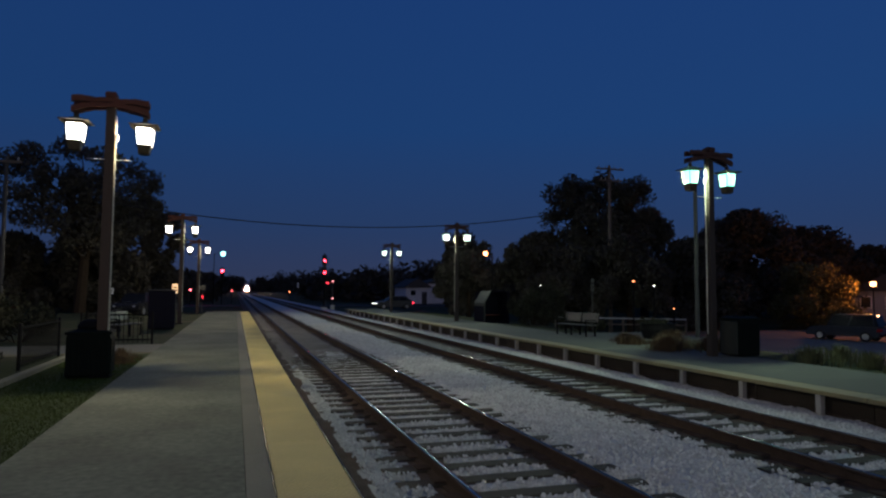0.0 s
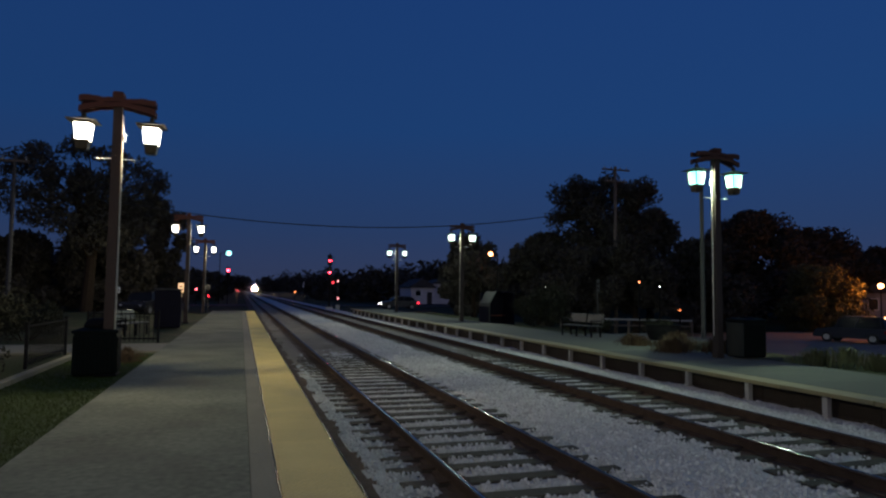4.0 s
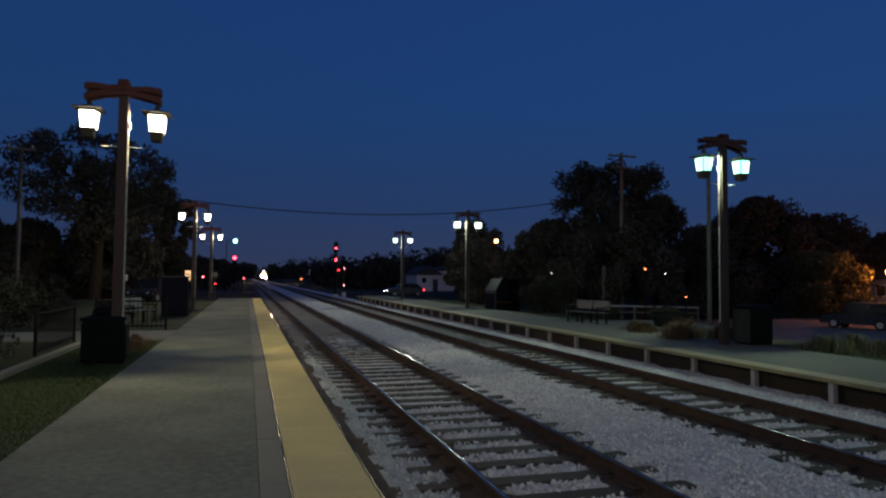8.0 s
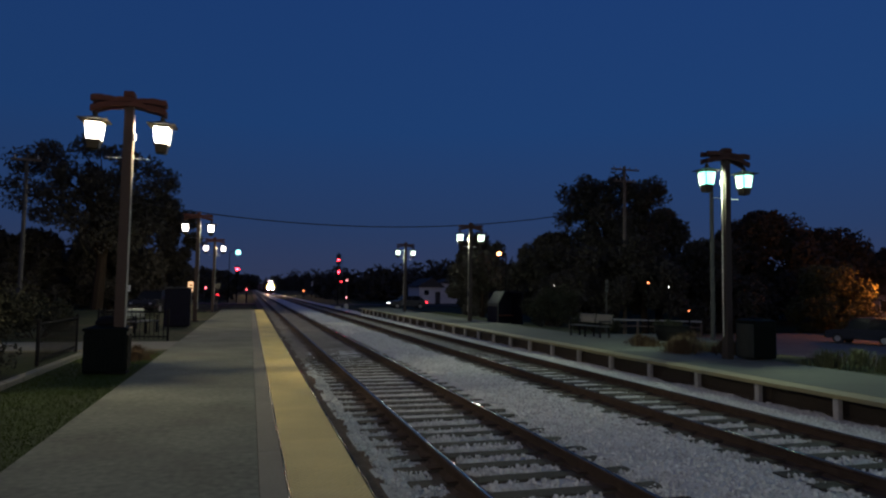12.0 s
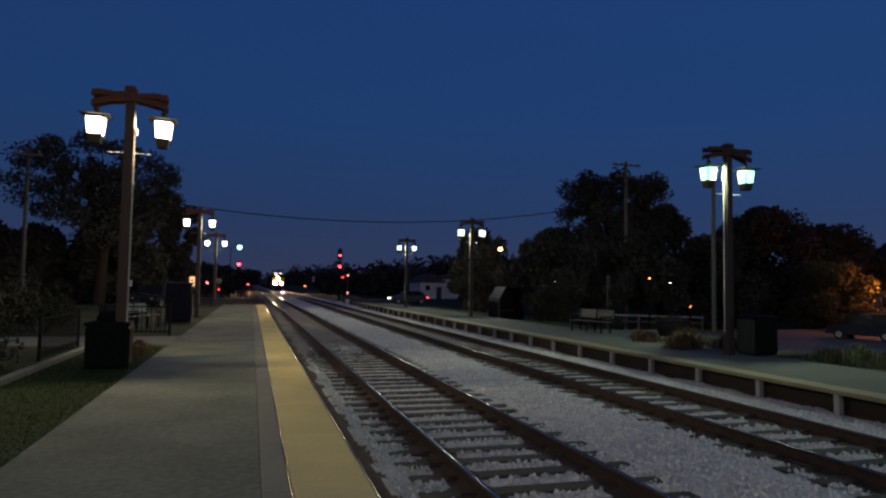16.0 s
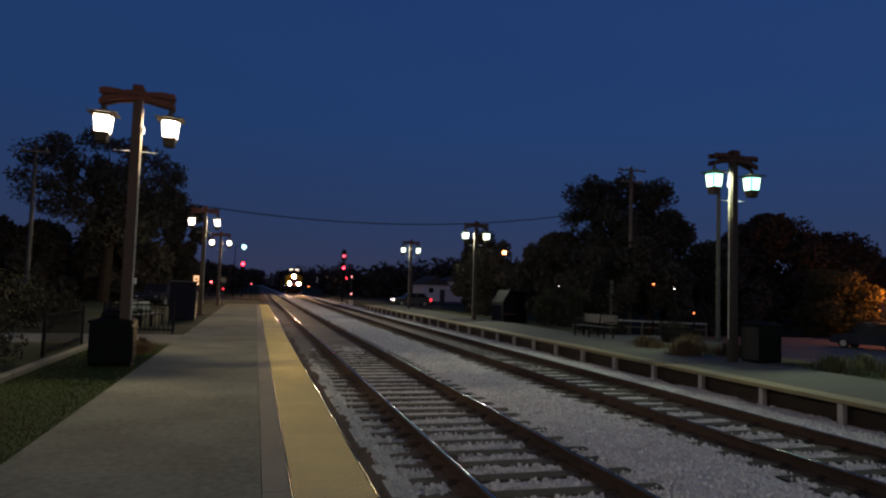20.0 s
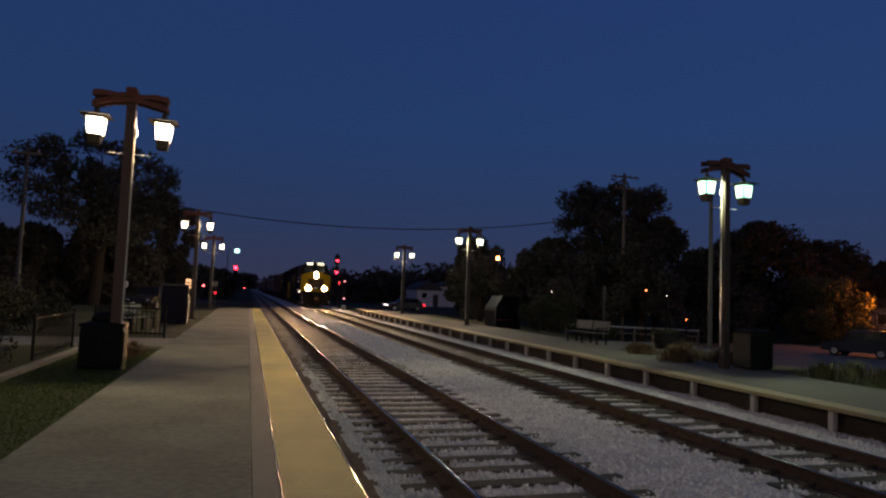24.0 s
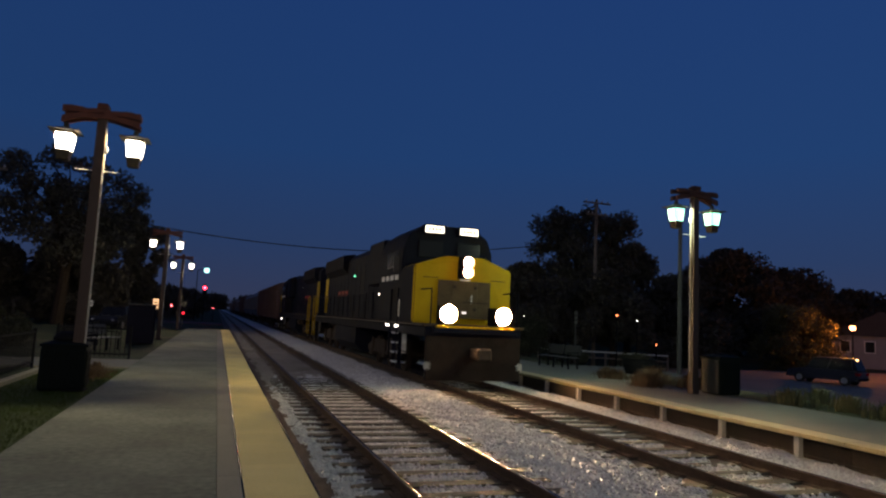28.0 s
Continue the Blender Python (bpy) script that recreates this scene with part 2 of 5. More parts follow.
M_DARKGLASS = glass("dark_window_glass", (0.012, 0.014, 0.018))
M_CARBLUE = mat("dark_blue_car_paint", (0.018, 0.022, 0.038), 0.5, 0.1, vary=0.08, bump=0, world_space=False)
M_CARSILVER = mat("silver_car_paint", (0.10, 0.105, 0.11), 0.3, 0.5, vary=0.08, bump=0, world_space=False)
M_CARDARK = mat("black_car_paint", (0.02, 0.02, 0.022), 0.25, 0.2, vary=0.08, bump=0, world_space=False)
M_RUBBER = mat("rubber", (0.02, 0.02, 0.02), 0.85, vary=0.2, bump=0.1, world_space=False)
G_LANT_L = glow("lantern_glass_white", (1.0, 0.96, 0.88), LANTERN_GLOW)
G_LANT_R = glow("lantern_glass_cool", (0.26, 1.0, 0.86), 2.6)
G_LANT_M = glow("lantern_glass_pale", (0.72, 1.0, 0.92), 2.8)
G_HEAD = glow("headlight_lens", (1.0, 0.68, 0.38), HEADLIGHT_GLOW)
G_DITCH = glow("ditch_light_lens", (1.0, 0.69, 0.39), HEADLIGHT_GLOW)
# Glowing rings added round the train's lamps for wider glare and spill light.
G_RIM = glow("added_glow_ring", (1.0, 0.40, 0.13), 7.0)
G_DITCHRIM = glow("added_spill_ring", (1.0, 0.60, 0.31), 1000.0)
G_NUMBER = glow("number_board_glass", (1.0, 0.90, 0.72), 3.0)
G_RED = glow("red_signal_lens", (1.0, 0.014, 0.030), 42.0)
G_REDDIM = glow("red_lens", (1.0, 0.012, 0.03), 6.0)
G_ORANGE = glow("sodium_lamp", (1.0, 0.36, 0.13), 11.0)
G_ORANGE2 = glow("far_sodium_lamp", (1.0, 0.28, 0.10), 15.0)
G_COOL = glow("cool_street_lamp", (0.36, 1.0, 0.96), 4.0)
G_WARM = glow("warm_porch_lamp", (1.0, 0.22, 0.06), 4.0)
G_WHITELAMP = glow("white_lamp", (1.0, 0.9, 0.85), 10.0)
G_PALE = glow("small_pale_lamp", (1.0, 0.9, 0.85), 1.6)
G_PINK = glow("pinkish_flasher_lens", (1.0, 0.30, 0.32), 2.6)
G_PINKRED = glow("pinkish_red_lamp", (1.0, 0.10, 0.13), 9.0)
# The sign plate is no lamp; its glow stands for reflected headlight.
G_SIGN = glow("yellow_plate_glow", (1.0, 0.56, 0.24), 1.15)
G_GREEN = glow("green_marker_lens", (0.1, 1.0, 0.55), 5.0)


# ---------------------------------------------------------------- building blocks
def part(name, bm, material, parent=None, label="", smooth=False):
    me = bpy.data.meshes.new(name)
    bm.to_mesh(me)
    bm.free()
    if smooth:
        me.polygons.foreach_set("use_smooth", [True] * len(me.polygons))
    for m in (material if isinstance(material, (list, tuple)) else (material,)):
        me.materials.append(m)
    ob = new(name, me)
    ob.parent = parent
    if label:
        ob["label"] = label
    return ob


def raw(name, verts, faces, material, parent=None, label=""):
    me = bpy.data.meshes.new(name)
    me.from_pydata(verts, [], faces)
    me.materials.append(material)
    me.update()
    ob = new(name, me)
    ob.parent = parent
    if label:
        ob["label"] = label
    return ob


def same_mesh(ob, name, parent, m):
    """Another object on the mesh of ob."""
    o = new(name, ob.data)
    o.parent = parent
    o.matrix_basis = m
    return o


def thing(name, x, y, z, rz, label, category, group="", kind=""):
    ob = new(name)
    ob.empty_display_size = 0.2
    ob.matrix_basis = pose(x, y, z, 0, 0, rz)
    return tagged(ob, label, category, group, kind)


def box(bm, x0, x1, y0, y1, z0, z1, bevel=0.0, m=None):
    made = bmesh.ops.create_cube(bm, size=1, matrix=Matrix.LocRotScale(((x0 + x1) / 2, (y0 + y1) / 2, (z0 + z1) / 2), None, (x1 - x0, y1 - y0, z1 - z0)))["verts"]
    if bevel:
        edges = list({e for v in made for e in v.link_edges})
        made = list({v for f in bmesh.ops.bevel(bm, geom=edges, offset=bevel, segments=1, affect="EDGES")["faces"] for v in f.verts} | {v for v in made if v.is_valid})
    if m is not None:
        bmesh.ops.transform(bm, matrix=m, verts=made)
    return bm


def boxed(*a, **k):
    return box(bmesh.new(), *a, **k)


def rod(bm, a, b, r0, r1=None, seg=10):
    """A round bar from a to b."""
    a, b = Vector(a), Vector(b)
    d = b - a
    m = Matrix.Translation((a + b) / 2) @ d.to_track_quat("Z", "Y").to_matrix().to_4x4()
    bmesh.ops.create_cone(bm, cap_ends=True, segments=seg, radius1=r0, radius2=r0 if r1 is None else r1, depth=d.length, matrix=m)
    return bm


def rodded(*a, **k):
    return rod(bmesh.new(), *a, **k)


def prism(bm, outline, y0, y1, axis="y"):
    """An outline in two coordinates pulled along the third: y, x or z."""
    def at(u, v, w):
        return (u, w, v) if axis == "y" else ((w, u, v) if axis == "x" else (u, v, w))
    lo = [bm.verts.new(at(u, v, y0)) for u, v in outline]
    hi = [bm.verts.new(at(u, v, y1)) for u, v in outline]
    n = len(outline)
    bm.faces.new(lo)
    bm.faces.new(hi[::-1])
    for i in range(n):
        bm.faces.new((lo[i], hi[i], hi[(i + 1) % n], lo[(i + 1) % n]))
    bmesh.ops.recalc_face_normals(bm, faces=bm.faces[:])
    return bm


def prismed(*a, **k):
    return prism(bmesh.new(), *a, **k)


def lathe(bm, profile, seg=16, square=False):
    """Rings of (radius, z) joined up; square gives four flat sides."""
    seg = 4 if square else seg
    off = math.pi / 4 if square else 0
    k = math.sqrt(2) if square else 1
    rings = [[bm.verts.new((r * k * math.cos(off + 2 * math.pi * i / seg), r * k * math.sin(off + 2 * math.pi * i / seg), z)) for i in range(seg)] for r, z in profile]
    for a, b in zip(rings, rings[1:]):
        for i in range(seg):
            bm.faces.new((a[i], a[(i + 1) % seg], b[(i + 1) % seg], b[i]))
    bm.faces.new(rings[0][::-1])
    bm.faces.new(rings[-1])
    bmesh.ops.recalc_face_normals(bm, faces=bm.faces[:])
    return bm


# ---------------------------------------------------------------- ground and rail bed
X1, X2 = 2.90, 7.08          # track centres
RAIL = -0.20                 # top of rail
BED = -0.36                  # top of ballast
EDGE_L, EDGE_R = 1.01, 9.35   # platform edges
TOP_R = 0.045                # the far platform stands a little higher
END_L, END_R = 53.0, 58.5    # far ends of the platforms


def lot_drop(x, y):
    """The ground falls away behind the platform to the parking lot."""
    return min(1.0, max(0.0, (x - 15) / 8)) * min(1.0, max(0.0, (85 - y) / 20))


def ground_height(x, y):
    side = 0.0
    trench = -0.55
    past = min(1.0, max(0.0, (y - 52) / 8))
    flat = side * (1 - past) + -0.42 * past - 0.05
    if 0.7 < x < 9.9:
        return trench
    return min(flat, flat - 1.38 * lot_drop(x, y) * (1 - 0.6 * past))


def build_ground():
    xs = [-900, -300, -120, -60, -30, -15, -8, -4, -2, 0.69, 0.71, 3, 6, 9.89, 9.91, 12, 15, 17, 19, 21, 23, 27, 36, 60, 120, 300, 900]
    ys = [-300, -60, -20, 0, 20, 40, 50, 52, 54, 56, 58, 60, 65, 80, 120, 200, 400, 900, 2500]
    verts = [(x, y, ground_height(x, y)) for y in ys for x in xs]
    n = len(xs)
    faces = [(j * n + i, j * n + i + 1, (j + 1) * n + i + 1, (j + 1) * n + i) for j in range(len(ys) - 1) for i in range(n - 1)]
    tagged(raw("ground", verts, faces, M_GROUND), "dark rough grass ground running out to the horizon", "ground", kind="structure")


build_ground()


def sleeper_rows(seed):
    rng = random.Random(seed)
    return [(-5.97 + 0.548 * i + rng.uniform(-0.03, 0.03), rng.uniform(-0.05, 0.05), rng.uniform(-0.010, 0.006), rng.uniform(-1.2, 1.2)) for i in range(151)]


SLEEPERS = {X1: sleeper_rows(1), X2: sleeper_rows(2)}


def over_sleeper(x, y):
    """True where a sleeper lies bare."""
    c = X1 if x < 5 else X2
    if abs(x - c) > 1.34:
        return False
    y -= (x - c) * 0.004
    i = int(round((y + 5.97) / 0.548))
    if not 0 <= i < 151:
        return False
    bare = 0.118 + 0.05 * noise.noise(Vector((x * 4, y * 4, 31)))
    if abs(x - c) > 0.8:
        bare -= 0.012 + 0.07 * max(0.0, noise.noise(Vector((x * 1.1, y * 0.9, 17))))
    return abs(y - SLEEPERS[c][i][0]) < bare


def stained_or_shaded(x, y):
    """Rust and brake dust beside the rails, dirt and painted edge shadow along the platform foot."""
    d = min(abs(abs(x - X1) - 0.753), abs(abs(x - X2) - 0.753))
    # dirt plus the platform edge's shadow, put into the bed colour
    if x < 1.39 + 0.06 * noise.noise(Vector((x * 4, y * 2, 13))):
        return True
    return d < (0.22 if x < 5 else 0.33) + 0.10 * noise.noise(Vector((x * 3, y * 2.2, 9))) + 0.05 * noise.noise(Vector((x * 9, y * 9, 4)))


def dusty(x, y):
    """Farther along, brown fines fill the track and hide the sleepers."""
    d = min(abs(x - X1), abs(x - X2))
    speck = 4.5 * noise.noise(Vector((x * 5, y * 3, 8))) + 3.0 * noise.noise(Vector((x * 1.2, y * 0.5, 21)))
    if x < 1.75:
        return y > 17 + speck
    return d < 1.25 + 0.25 * noise.noise(Vector((x, y * 0.5, 2))) and y > 19.5 + speck


def grimy(x, y):
    """The strip between the near platform and the first rail is darker with dirt."""
    return x < 1.98 + 0.12 * noise.noise(Vector((x * 3, y * 2, 44)))


def bed_height(x, y):
    loose = 0.3 if min(abs(x - X1), abs(x - X2)) < 1.3 else 1.0
    h = BED + loose * 0.045 * (noise.noise(Vector((x * 1.3, y * 1.3, 0))) + 0.6 * noise.noise(Vector((x * 5, y * 5, 3))))
    h += 0.05 * math.exp(-((x - 5.0) / 0.7) ** 2)
    if x > 8.3:
        h -= 0.035 * min(1, (x - 8.3) / 0.6)
    for c in (X1, X2):
        d = abs(x - c)
        if d < 1.25:
            h -= 0.008
    return h


def build_ballast():
    """The bed as a bumpy sheet, and loose stones on it."""
    xs = np.arange(0.72, 9.95, 0.09)
    near = np.arange(2.0, 32.0, 0.09)
    far = np.concatenate([np.arange(-14, 2.0, 0.6), near, np.arange(32.2, 130, 0.7), np.arange(131, 800, 20)])
    verts = [(float(x), float(y), bed_height(x, y)) for y in far for x in xs]
    n = len(xs)
    faces = [(j * n + i, j * n + i + 1, (j + 1) * n + i + 1, (j + 1) * n + i) for j in range(len(far) - 1) for i in range(n - 1)]
    bed = raw("ballast_bed", verts, faces, M_BALLAST)
    bed.data.materials.append(M_DIRT_SHADE)
    bed.data.materials.append(M_DUSTY)
    bed.data.materials.append(M_GRIMY)
    idx = []
    for j in range(len(far) - 1):
        for i in range(n - 1):
            x, y = xs[i] + 0.045, far[j]
            idx.append(1 if stained_or_shaded(x, y) else 2 if dusty(x, y) else 3 if grimy(x, y) else 0)
    bed.data.polygons.foreach_set("material_index", idx)
    tagged(bed, "light grey crushed stone ballast between and beside the tracks", "ballast", kind="structure")
    rng = np.random.default_rng(5)
    count = 84000
    ys = 2.0 + 38 * rng.random(count) ** 1.7
    px = rng.uniform(1.02, 9.5, count)
    shape = np.array([(1, 0, 0), (-1, 0, 0), (0, 1, 0), (0, -1, 0), (0, 0, 1), (0, 0, -1)], float)
    tri = ((0, 2, 4), (2, 1, 4), (1, 3, 4), (3, 0, 4), (2, 0, 5), (1, 2, 5), (3, 1, 5), (0, 3, 5))
    clean, dirty = ([], []), ([], [])
    for x, y in zip(px, ys):
        if stained_or_shaded(x, y) or over_sleeper(x, y) or dusty(x, y):
            continue
        inside = min(abs(x - X1), abs(x - X2)) < 1.3
        s = rng.uniform(0.012, 0.028) * (0.65 if inside and y > 10 else 1.0)
        q = shape * (s * rng.uniform(0.7, 1.3, 3))
        a = rng.uniform(0, 6.28)
        b = rng.uniform(-0.7, 0.7)
        ca, sa, cb, sb = math.cos(a), math.sin(a), math.cos(b), math.sin(b)
        rot = np.array([[ca, -sa * cb, sa * sb], [sa, ca * cb, -ca * sb], [0, sb, cb]])
        q = q @ rot.T + (x, y, bed_height(x, y) + s * 0.35 + ((0.017 if y < 9 else 0.006) if inside else 0.0))
        verts, faces = dirty if grimy(x, y) else clean
        k = len(verts)
        verts.extend(map(tuple, q))
        faces.extend((k + i, k + j, k + l) for i, j, l in tri)
    tagged(raw("ballast_stones", *clean, M_STONE), "loose pale grey ballast stones lying over the rail bed", "gravel", kind="stuff")
    tagged(raw("grimy_stones", *dirty, M_STONE_DARK), "dirty grey ballast stones along the platform foot", "gravel", kind="stuff")


def stone_material(name, base):
    m = mat(name, base, 0.95, scale=3, fine=60, vary=0.2, bump=0.3, sheen=0.05)
    nt = m.node_tree
    geo = nt.nodes.new("ShaderNodeNewGeometry")
    mul = nt.nodes.new("ShaderNodeMapRange")
    mul.inputs["To Min"].default_value = 0.72
    mul.inputs["To Max"].default_value = 1.28
    nt.links.new(geo.outputs["Random Per Island"], mul.inputs["Value"])
    sc = nt.nodes.new("ShaderNodeVectorMath")
    sc.operation = "SCALE"
    b = nt.nodes["Principled BSDF"]
    src = b.inputs["Base Color"].links[0].from_socket
    nt.links.new(src, sc.inputs[0])
    nt.links.new(mul.outputs["Result"], sc.inputs["Scale"])
    nt.links.new(sc.outputs[0], b.inputs["Base Color"])
    return m


M_STONE = stone_material("loose_ballast_stone", (0.53, 0.525, 0.51))
M_STONE_DARK = stone_material("dirty_ballast_stone", (0.44, 0.465, 0.455))
build_ballast()


def rail_outline():
    half = [(0.005, 0.0), (0.012, -0.0006), (0.018, -0.0018), (0.031, -0.005), (0.036, -0.012), (0.036, -0.034), (0.012, -0.046), (0.010, -0.135), (0.066, -0.152), (0.070, -0.170)]
    return half, [(-x, z) for x, z in half[::-1]]


def build_track(name, cx, seed):
    track = tagged(new(name), "railway track of rusty steel rails on dark timber sleepers", "railway track", kind="structure")
    right, left = rail_outline()
    for sx in (-0.753, 0.753):
        bm = bmesh.new()
        cuts = [-14, 0, 12, 24, 40, 60, 100, 200, 400, 900]
        for y0, y1 in zip(cuts, cuts[1:]):
            prism(bm, [(cx + sx + x, RAIL + z) for x, z in right + left], y0, y1)
        r = part("rail", bm, [M_RUST, M_RAILTOP], track, "steel rail with rusty sides and a polished top")
        for f in r.data.polygons:
            if f.normal.z > 0.975 and f.center.z > RAIL - 0.002:
                f.material_index = 1
    rng = random.Random(seed)
    rows = SLEEPERS[cx]
    bm = boxed(-1.3, 1.3, -0.112, 0.112, -0.18, 0.0, 0.012)
    for v in bm.verts:
        v.co += Vector((0, rng.uniform(-0.006, 0.006), rng.uniform(-0.006, 0.003)))
    first = part("sleeper", bm, M_TIE, track)
    first.matrix_basis = pose(cx, rows[0][0], BED + 0.024)
    plate = part("tie_plate", boxed(-0.17, 0.17, -0.09, 0.09, 0, 0.016, 0.004), M_RUST, first)
    plate.matrix_basis = pose(-0.753, 0, 0.0)
    same_mesh(plate, "tie_plate", first, pose(0.753, 0, 0.0))
    for i, (y, dx, dz, turn) in enumerate(rows[1:]):
        t = same_mesh(first, "sleeper", track, pose(cx + dx, y, BED + 0.024 + dz - 0.05 * min(1.0, max(0.0, (y - 18.5) / 4)), 0, 0, turn))
        if i < 70:
            for sx in (-0.753, 0.753):
                same_mesh(plate, "tie_plate", t, pose(sx, 0, 0))
    bm = bmesh.new()
    verts, faces = [], []
    while y < 420:
        y += 0.55
        k = len(verts)
        verts += [(cx + a * 1.3, y + b * 0.112, BED + c) for c in (-0.1, -0.02) for a, b in ((-1, -1), (1, -1), (1, 1), (-1, 1))]
        faces += [(k + 4, k + 5, k + 6, k + 7), (k, k + 1, k + 5, k + 4), (k + 1, k + 2, k + 6, k + 5), (k + 3, k, k + 4, k + 7)]
    bm.free()
    tagged(raw("far_sleepers", verts, faces, M_TIE, track), kind="stuff")


build_track("track_1", X1, 1)
build_track("track_2", X2, 2)


# ---------------------------------------------------------------- platforms
def build_platform_left():
    p = tagged(new("platform_left"), "long low concrete station platform with slab joints", "platform", kind="structure")
    part("edge_beam", boxed(EDGE_L - 0.30, EDGE_L - 0.03, -16, END_L, -0.62, -0.075, 0.01), M_DUSTY, p)
    bm = boxed(-2.06, 0.12, 0.0, 1.528, -0.22, 0.0, 0.0015)
    slab = part("slab", bm, M_CONC, p)
    slab.matrix_basis = pose(0, -16, 0)
    bm = boxed(0.125, EDGE_L - 0.656, 0.0, 1.526, -0.22, 0.0, 0.003)
    border = part("border_slab", bm, M_BORDER, p)
    border.matrix_basis = pose(0, -16, 0)
    n = int((END_L + 16) / 1.53)
    for i in range(1, n):
        same_mesh(slab, "slab", p, pose(0, -16 + i * 1.53, 0))
        same_mesh(border, "border_slab", p, pose(0, -16 + i * 1.53, 0))
    for i in range(24):
        for x in (EDGE_L - 0.654, EDGE_L + 0.003):
            part("edge_trim", rodded((x - 0.001, -6 + i * 2.44, -0.002), (x - 0.001, -3.565 + i * 2.44, -0.002), 0.0095, seg=12), M_TRIM, p, "thin worn metal edging bead", True)
    bm = bmesh.new()
    box(bm, EDGE_L - 0.642, EDGE_L - 0.01, 0, 0.604, -0.075, 0.0, 0.004)
    for j in range(14):
        for i in range(11 - j % 2):
            x, y = EDGE_L - 0.617 + (i + j % 2 / 2) * 0.0585, 0.022 + j * 0.0430
            a = [bm.verts.new((x + u * 0.017, y + v * 0.017, 0.0)) for u, v in ((-1, -1), (1, -1), (1, 1), (-1, 1))]
            b = [bm.verts.new((x + u * 0.011, y + v * 0.011, 0.0045)) for u, v in ((-1, -1), (1, -1), (1, 1), (-1, 1))]
            bm.faces.new(b)
            for k in range(4):
                bm.faces.new((a[k], a[(k + 1) % 4], b[(k + 1) % 4], b[k]))
    tile = part("tactile_tile", bm, M_TACT, p, "yellow tactile warning tile with raised studs")
    tile.matrix_basis = pose(0, -6, 0)
    for i in range(1, int((END_L + 6) / 0.61)):
        same_mesh(tile, "tactile_tile", p, pose(0, -6 + i * 0.61, 0))


def build_platform_right():
    p = tagged(new("platform_right"), "low concrete platform with pale yellow edge carried on short posts", "platform", kind="structure")
    strip = 0.48
    bm = boxed(EDGE_R + strip + 0.01, 12.6, 0, 1.8, -0.16, 0.0, 0.006)
    slab = part("slab", bm, M_CONC_R, p)
    slab.matrix_basis = pose(0, -14, TOP_R)
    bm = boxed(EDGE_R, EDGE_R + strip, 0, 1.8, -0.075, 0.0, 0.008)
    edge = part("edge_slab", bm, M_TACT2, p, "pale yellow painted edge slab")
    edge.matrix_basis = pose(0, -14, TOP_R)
    post = part("post", boxed(EDGE_R + 0.05, EDGE_R + 0.16, -0.055, 0.055, -0.62, TOP_R - 0.075, 0.012), M_POST, p, "short pale concrete post")
    y0 = 8.64 - 12 * 1.785
    post.matrix_basis = pose(0, y0, 0)
    rng = random.Random(77)
    for i in range(1, int((END_R + 14) / 1.81)):
        lift = TOP_R + rng.uniform(-0.004, 0.004)
        same_mesh(slab, "slab", p, pose(0, -14 + i * 1.81, lift))
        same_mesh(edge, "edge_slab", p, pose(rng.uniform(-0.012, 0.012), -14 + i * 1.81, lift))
    for i in range(1, 40):
        if y0 + i * 1.785 < END_R:
            same_mesh(post, "post", p, pose(rng.uniform(-0.01, 0.01), y0 + i * 1.785 + rng.uniform(-0.02, 0.02), 0))
    for i in range(30):
        for k in range(2):
            part("retaining_board", boxed(EDGE_R + 0.22, EDGE_R + 0.27, -14 + i * 2.42, -11.59 + i * 2.42, -0.60 + k * 0.27, -0.335 + k * 0.27, 0.006), M_BOARD, p, "brown timber retaining board under the edge")


build_platform_left()
build_platform_right()


def sheet(name, x0, x1, y0, y1, z, material, label, category):
    bm = boxed(x0, x1, y0, y1, z - 0.25, z, 0.01)
    return tagged(part(name, bm, material), label, category, kind="structure")


sheet("lawn", -3.72, -2.07, -16, 18.6, -0.02, M_LAWN, "short green lawn strip beside the platform", "lawn")
sheet("path", -9.0, -2.07, 18.9, 21.6, -0.005, M_BORDER, "pale concrete path meeting the platform", "path")
sheet("bench_pad", 12.62, 16.5, 19.0, 23.2, 0.04, M_CONC_R, "concrete pad behind the platform", "pavement")
sheet("parking_lot", 24.0, 80.0, 12.0, 28.0, -1.40, M_LOT, "reddish grey asphalt parking lot", "road")
sheet("parking_lot", 26.0, 80.0, 28.0, 44.0, -1.401, M_LOT, "reddish grey asphalt parking lot", "road")
sheet("road", -150, 0.6, 88, 96, -0.40, M_ROAD, "dark asphalt road running up to the crossing", "road")
sheet("road", 10.0, 150, 88, 96, -0.40, M_ROAD, "dark asphalt road running up to the crossing", "road")
kerb = thing("kerb", 0, 0, 0, 0, "pale concrete kerb edging the lawn", "kerb", kind="structure")
for i in range(17):
    part("kerb_stone", boxed(-3.88, -3.73, 5 + i * 0.8, 5.79 + i * 0.8, -0.2, 0.07, 0.015), M_BORDER, kerb)


# ---------------------------------------------------------------- lamp posts
def beam_outline(up):
    """A rustic curved arm: the ends sag a little, with waney edges."""
    top, bot = [], []
    for i in range(17):
        u = -1 + i / 8
        w = 0.011 * math.sin(9 * u + up * 2) + 0.006 * math.sin(21 * u)
        zc = (0.205 - 0.012 * u * u) if up else (0.115 - 0.125 * u * u)
        h = 0.040 + 0.020 * abs(u)
        top.append((u * 0.675, zc + h + w))
        bot.append((u * 0.675, zc - h + w * 0.6))
    return bot + top[::-1]


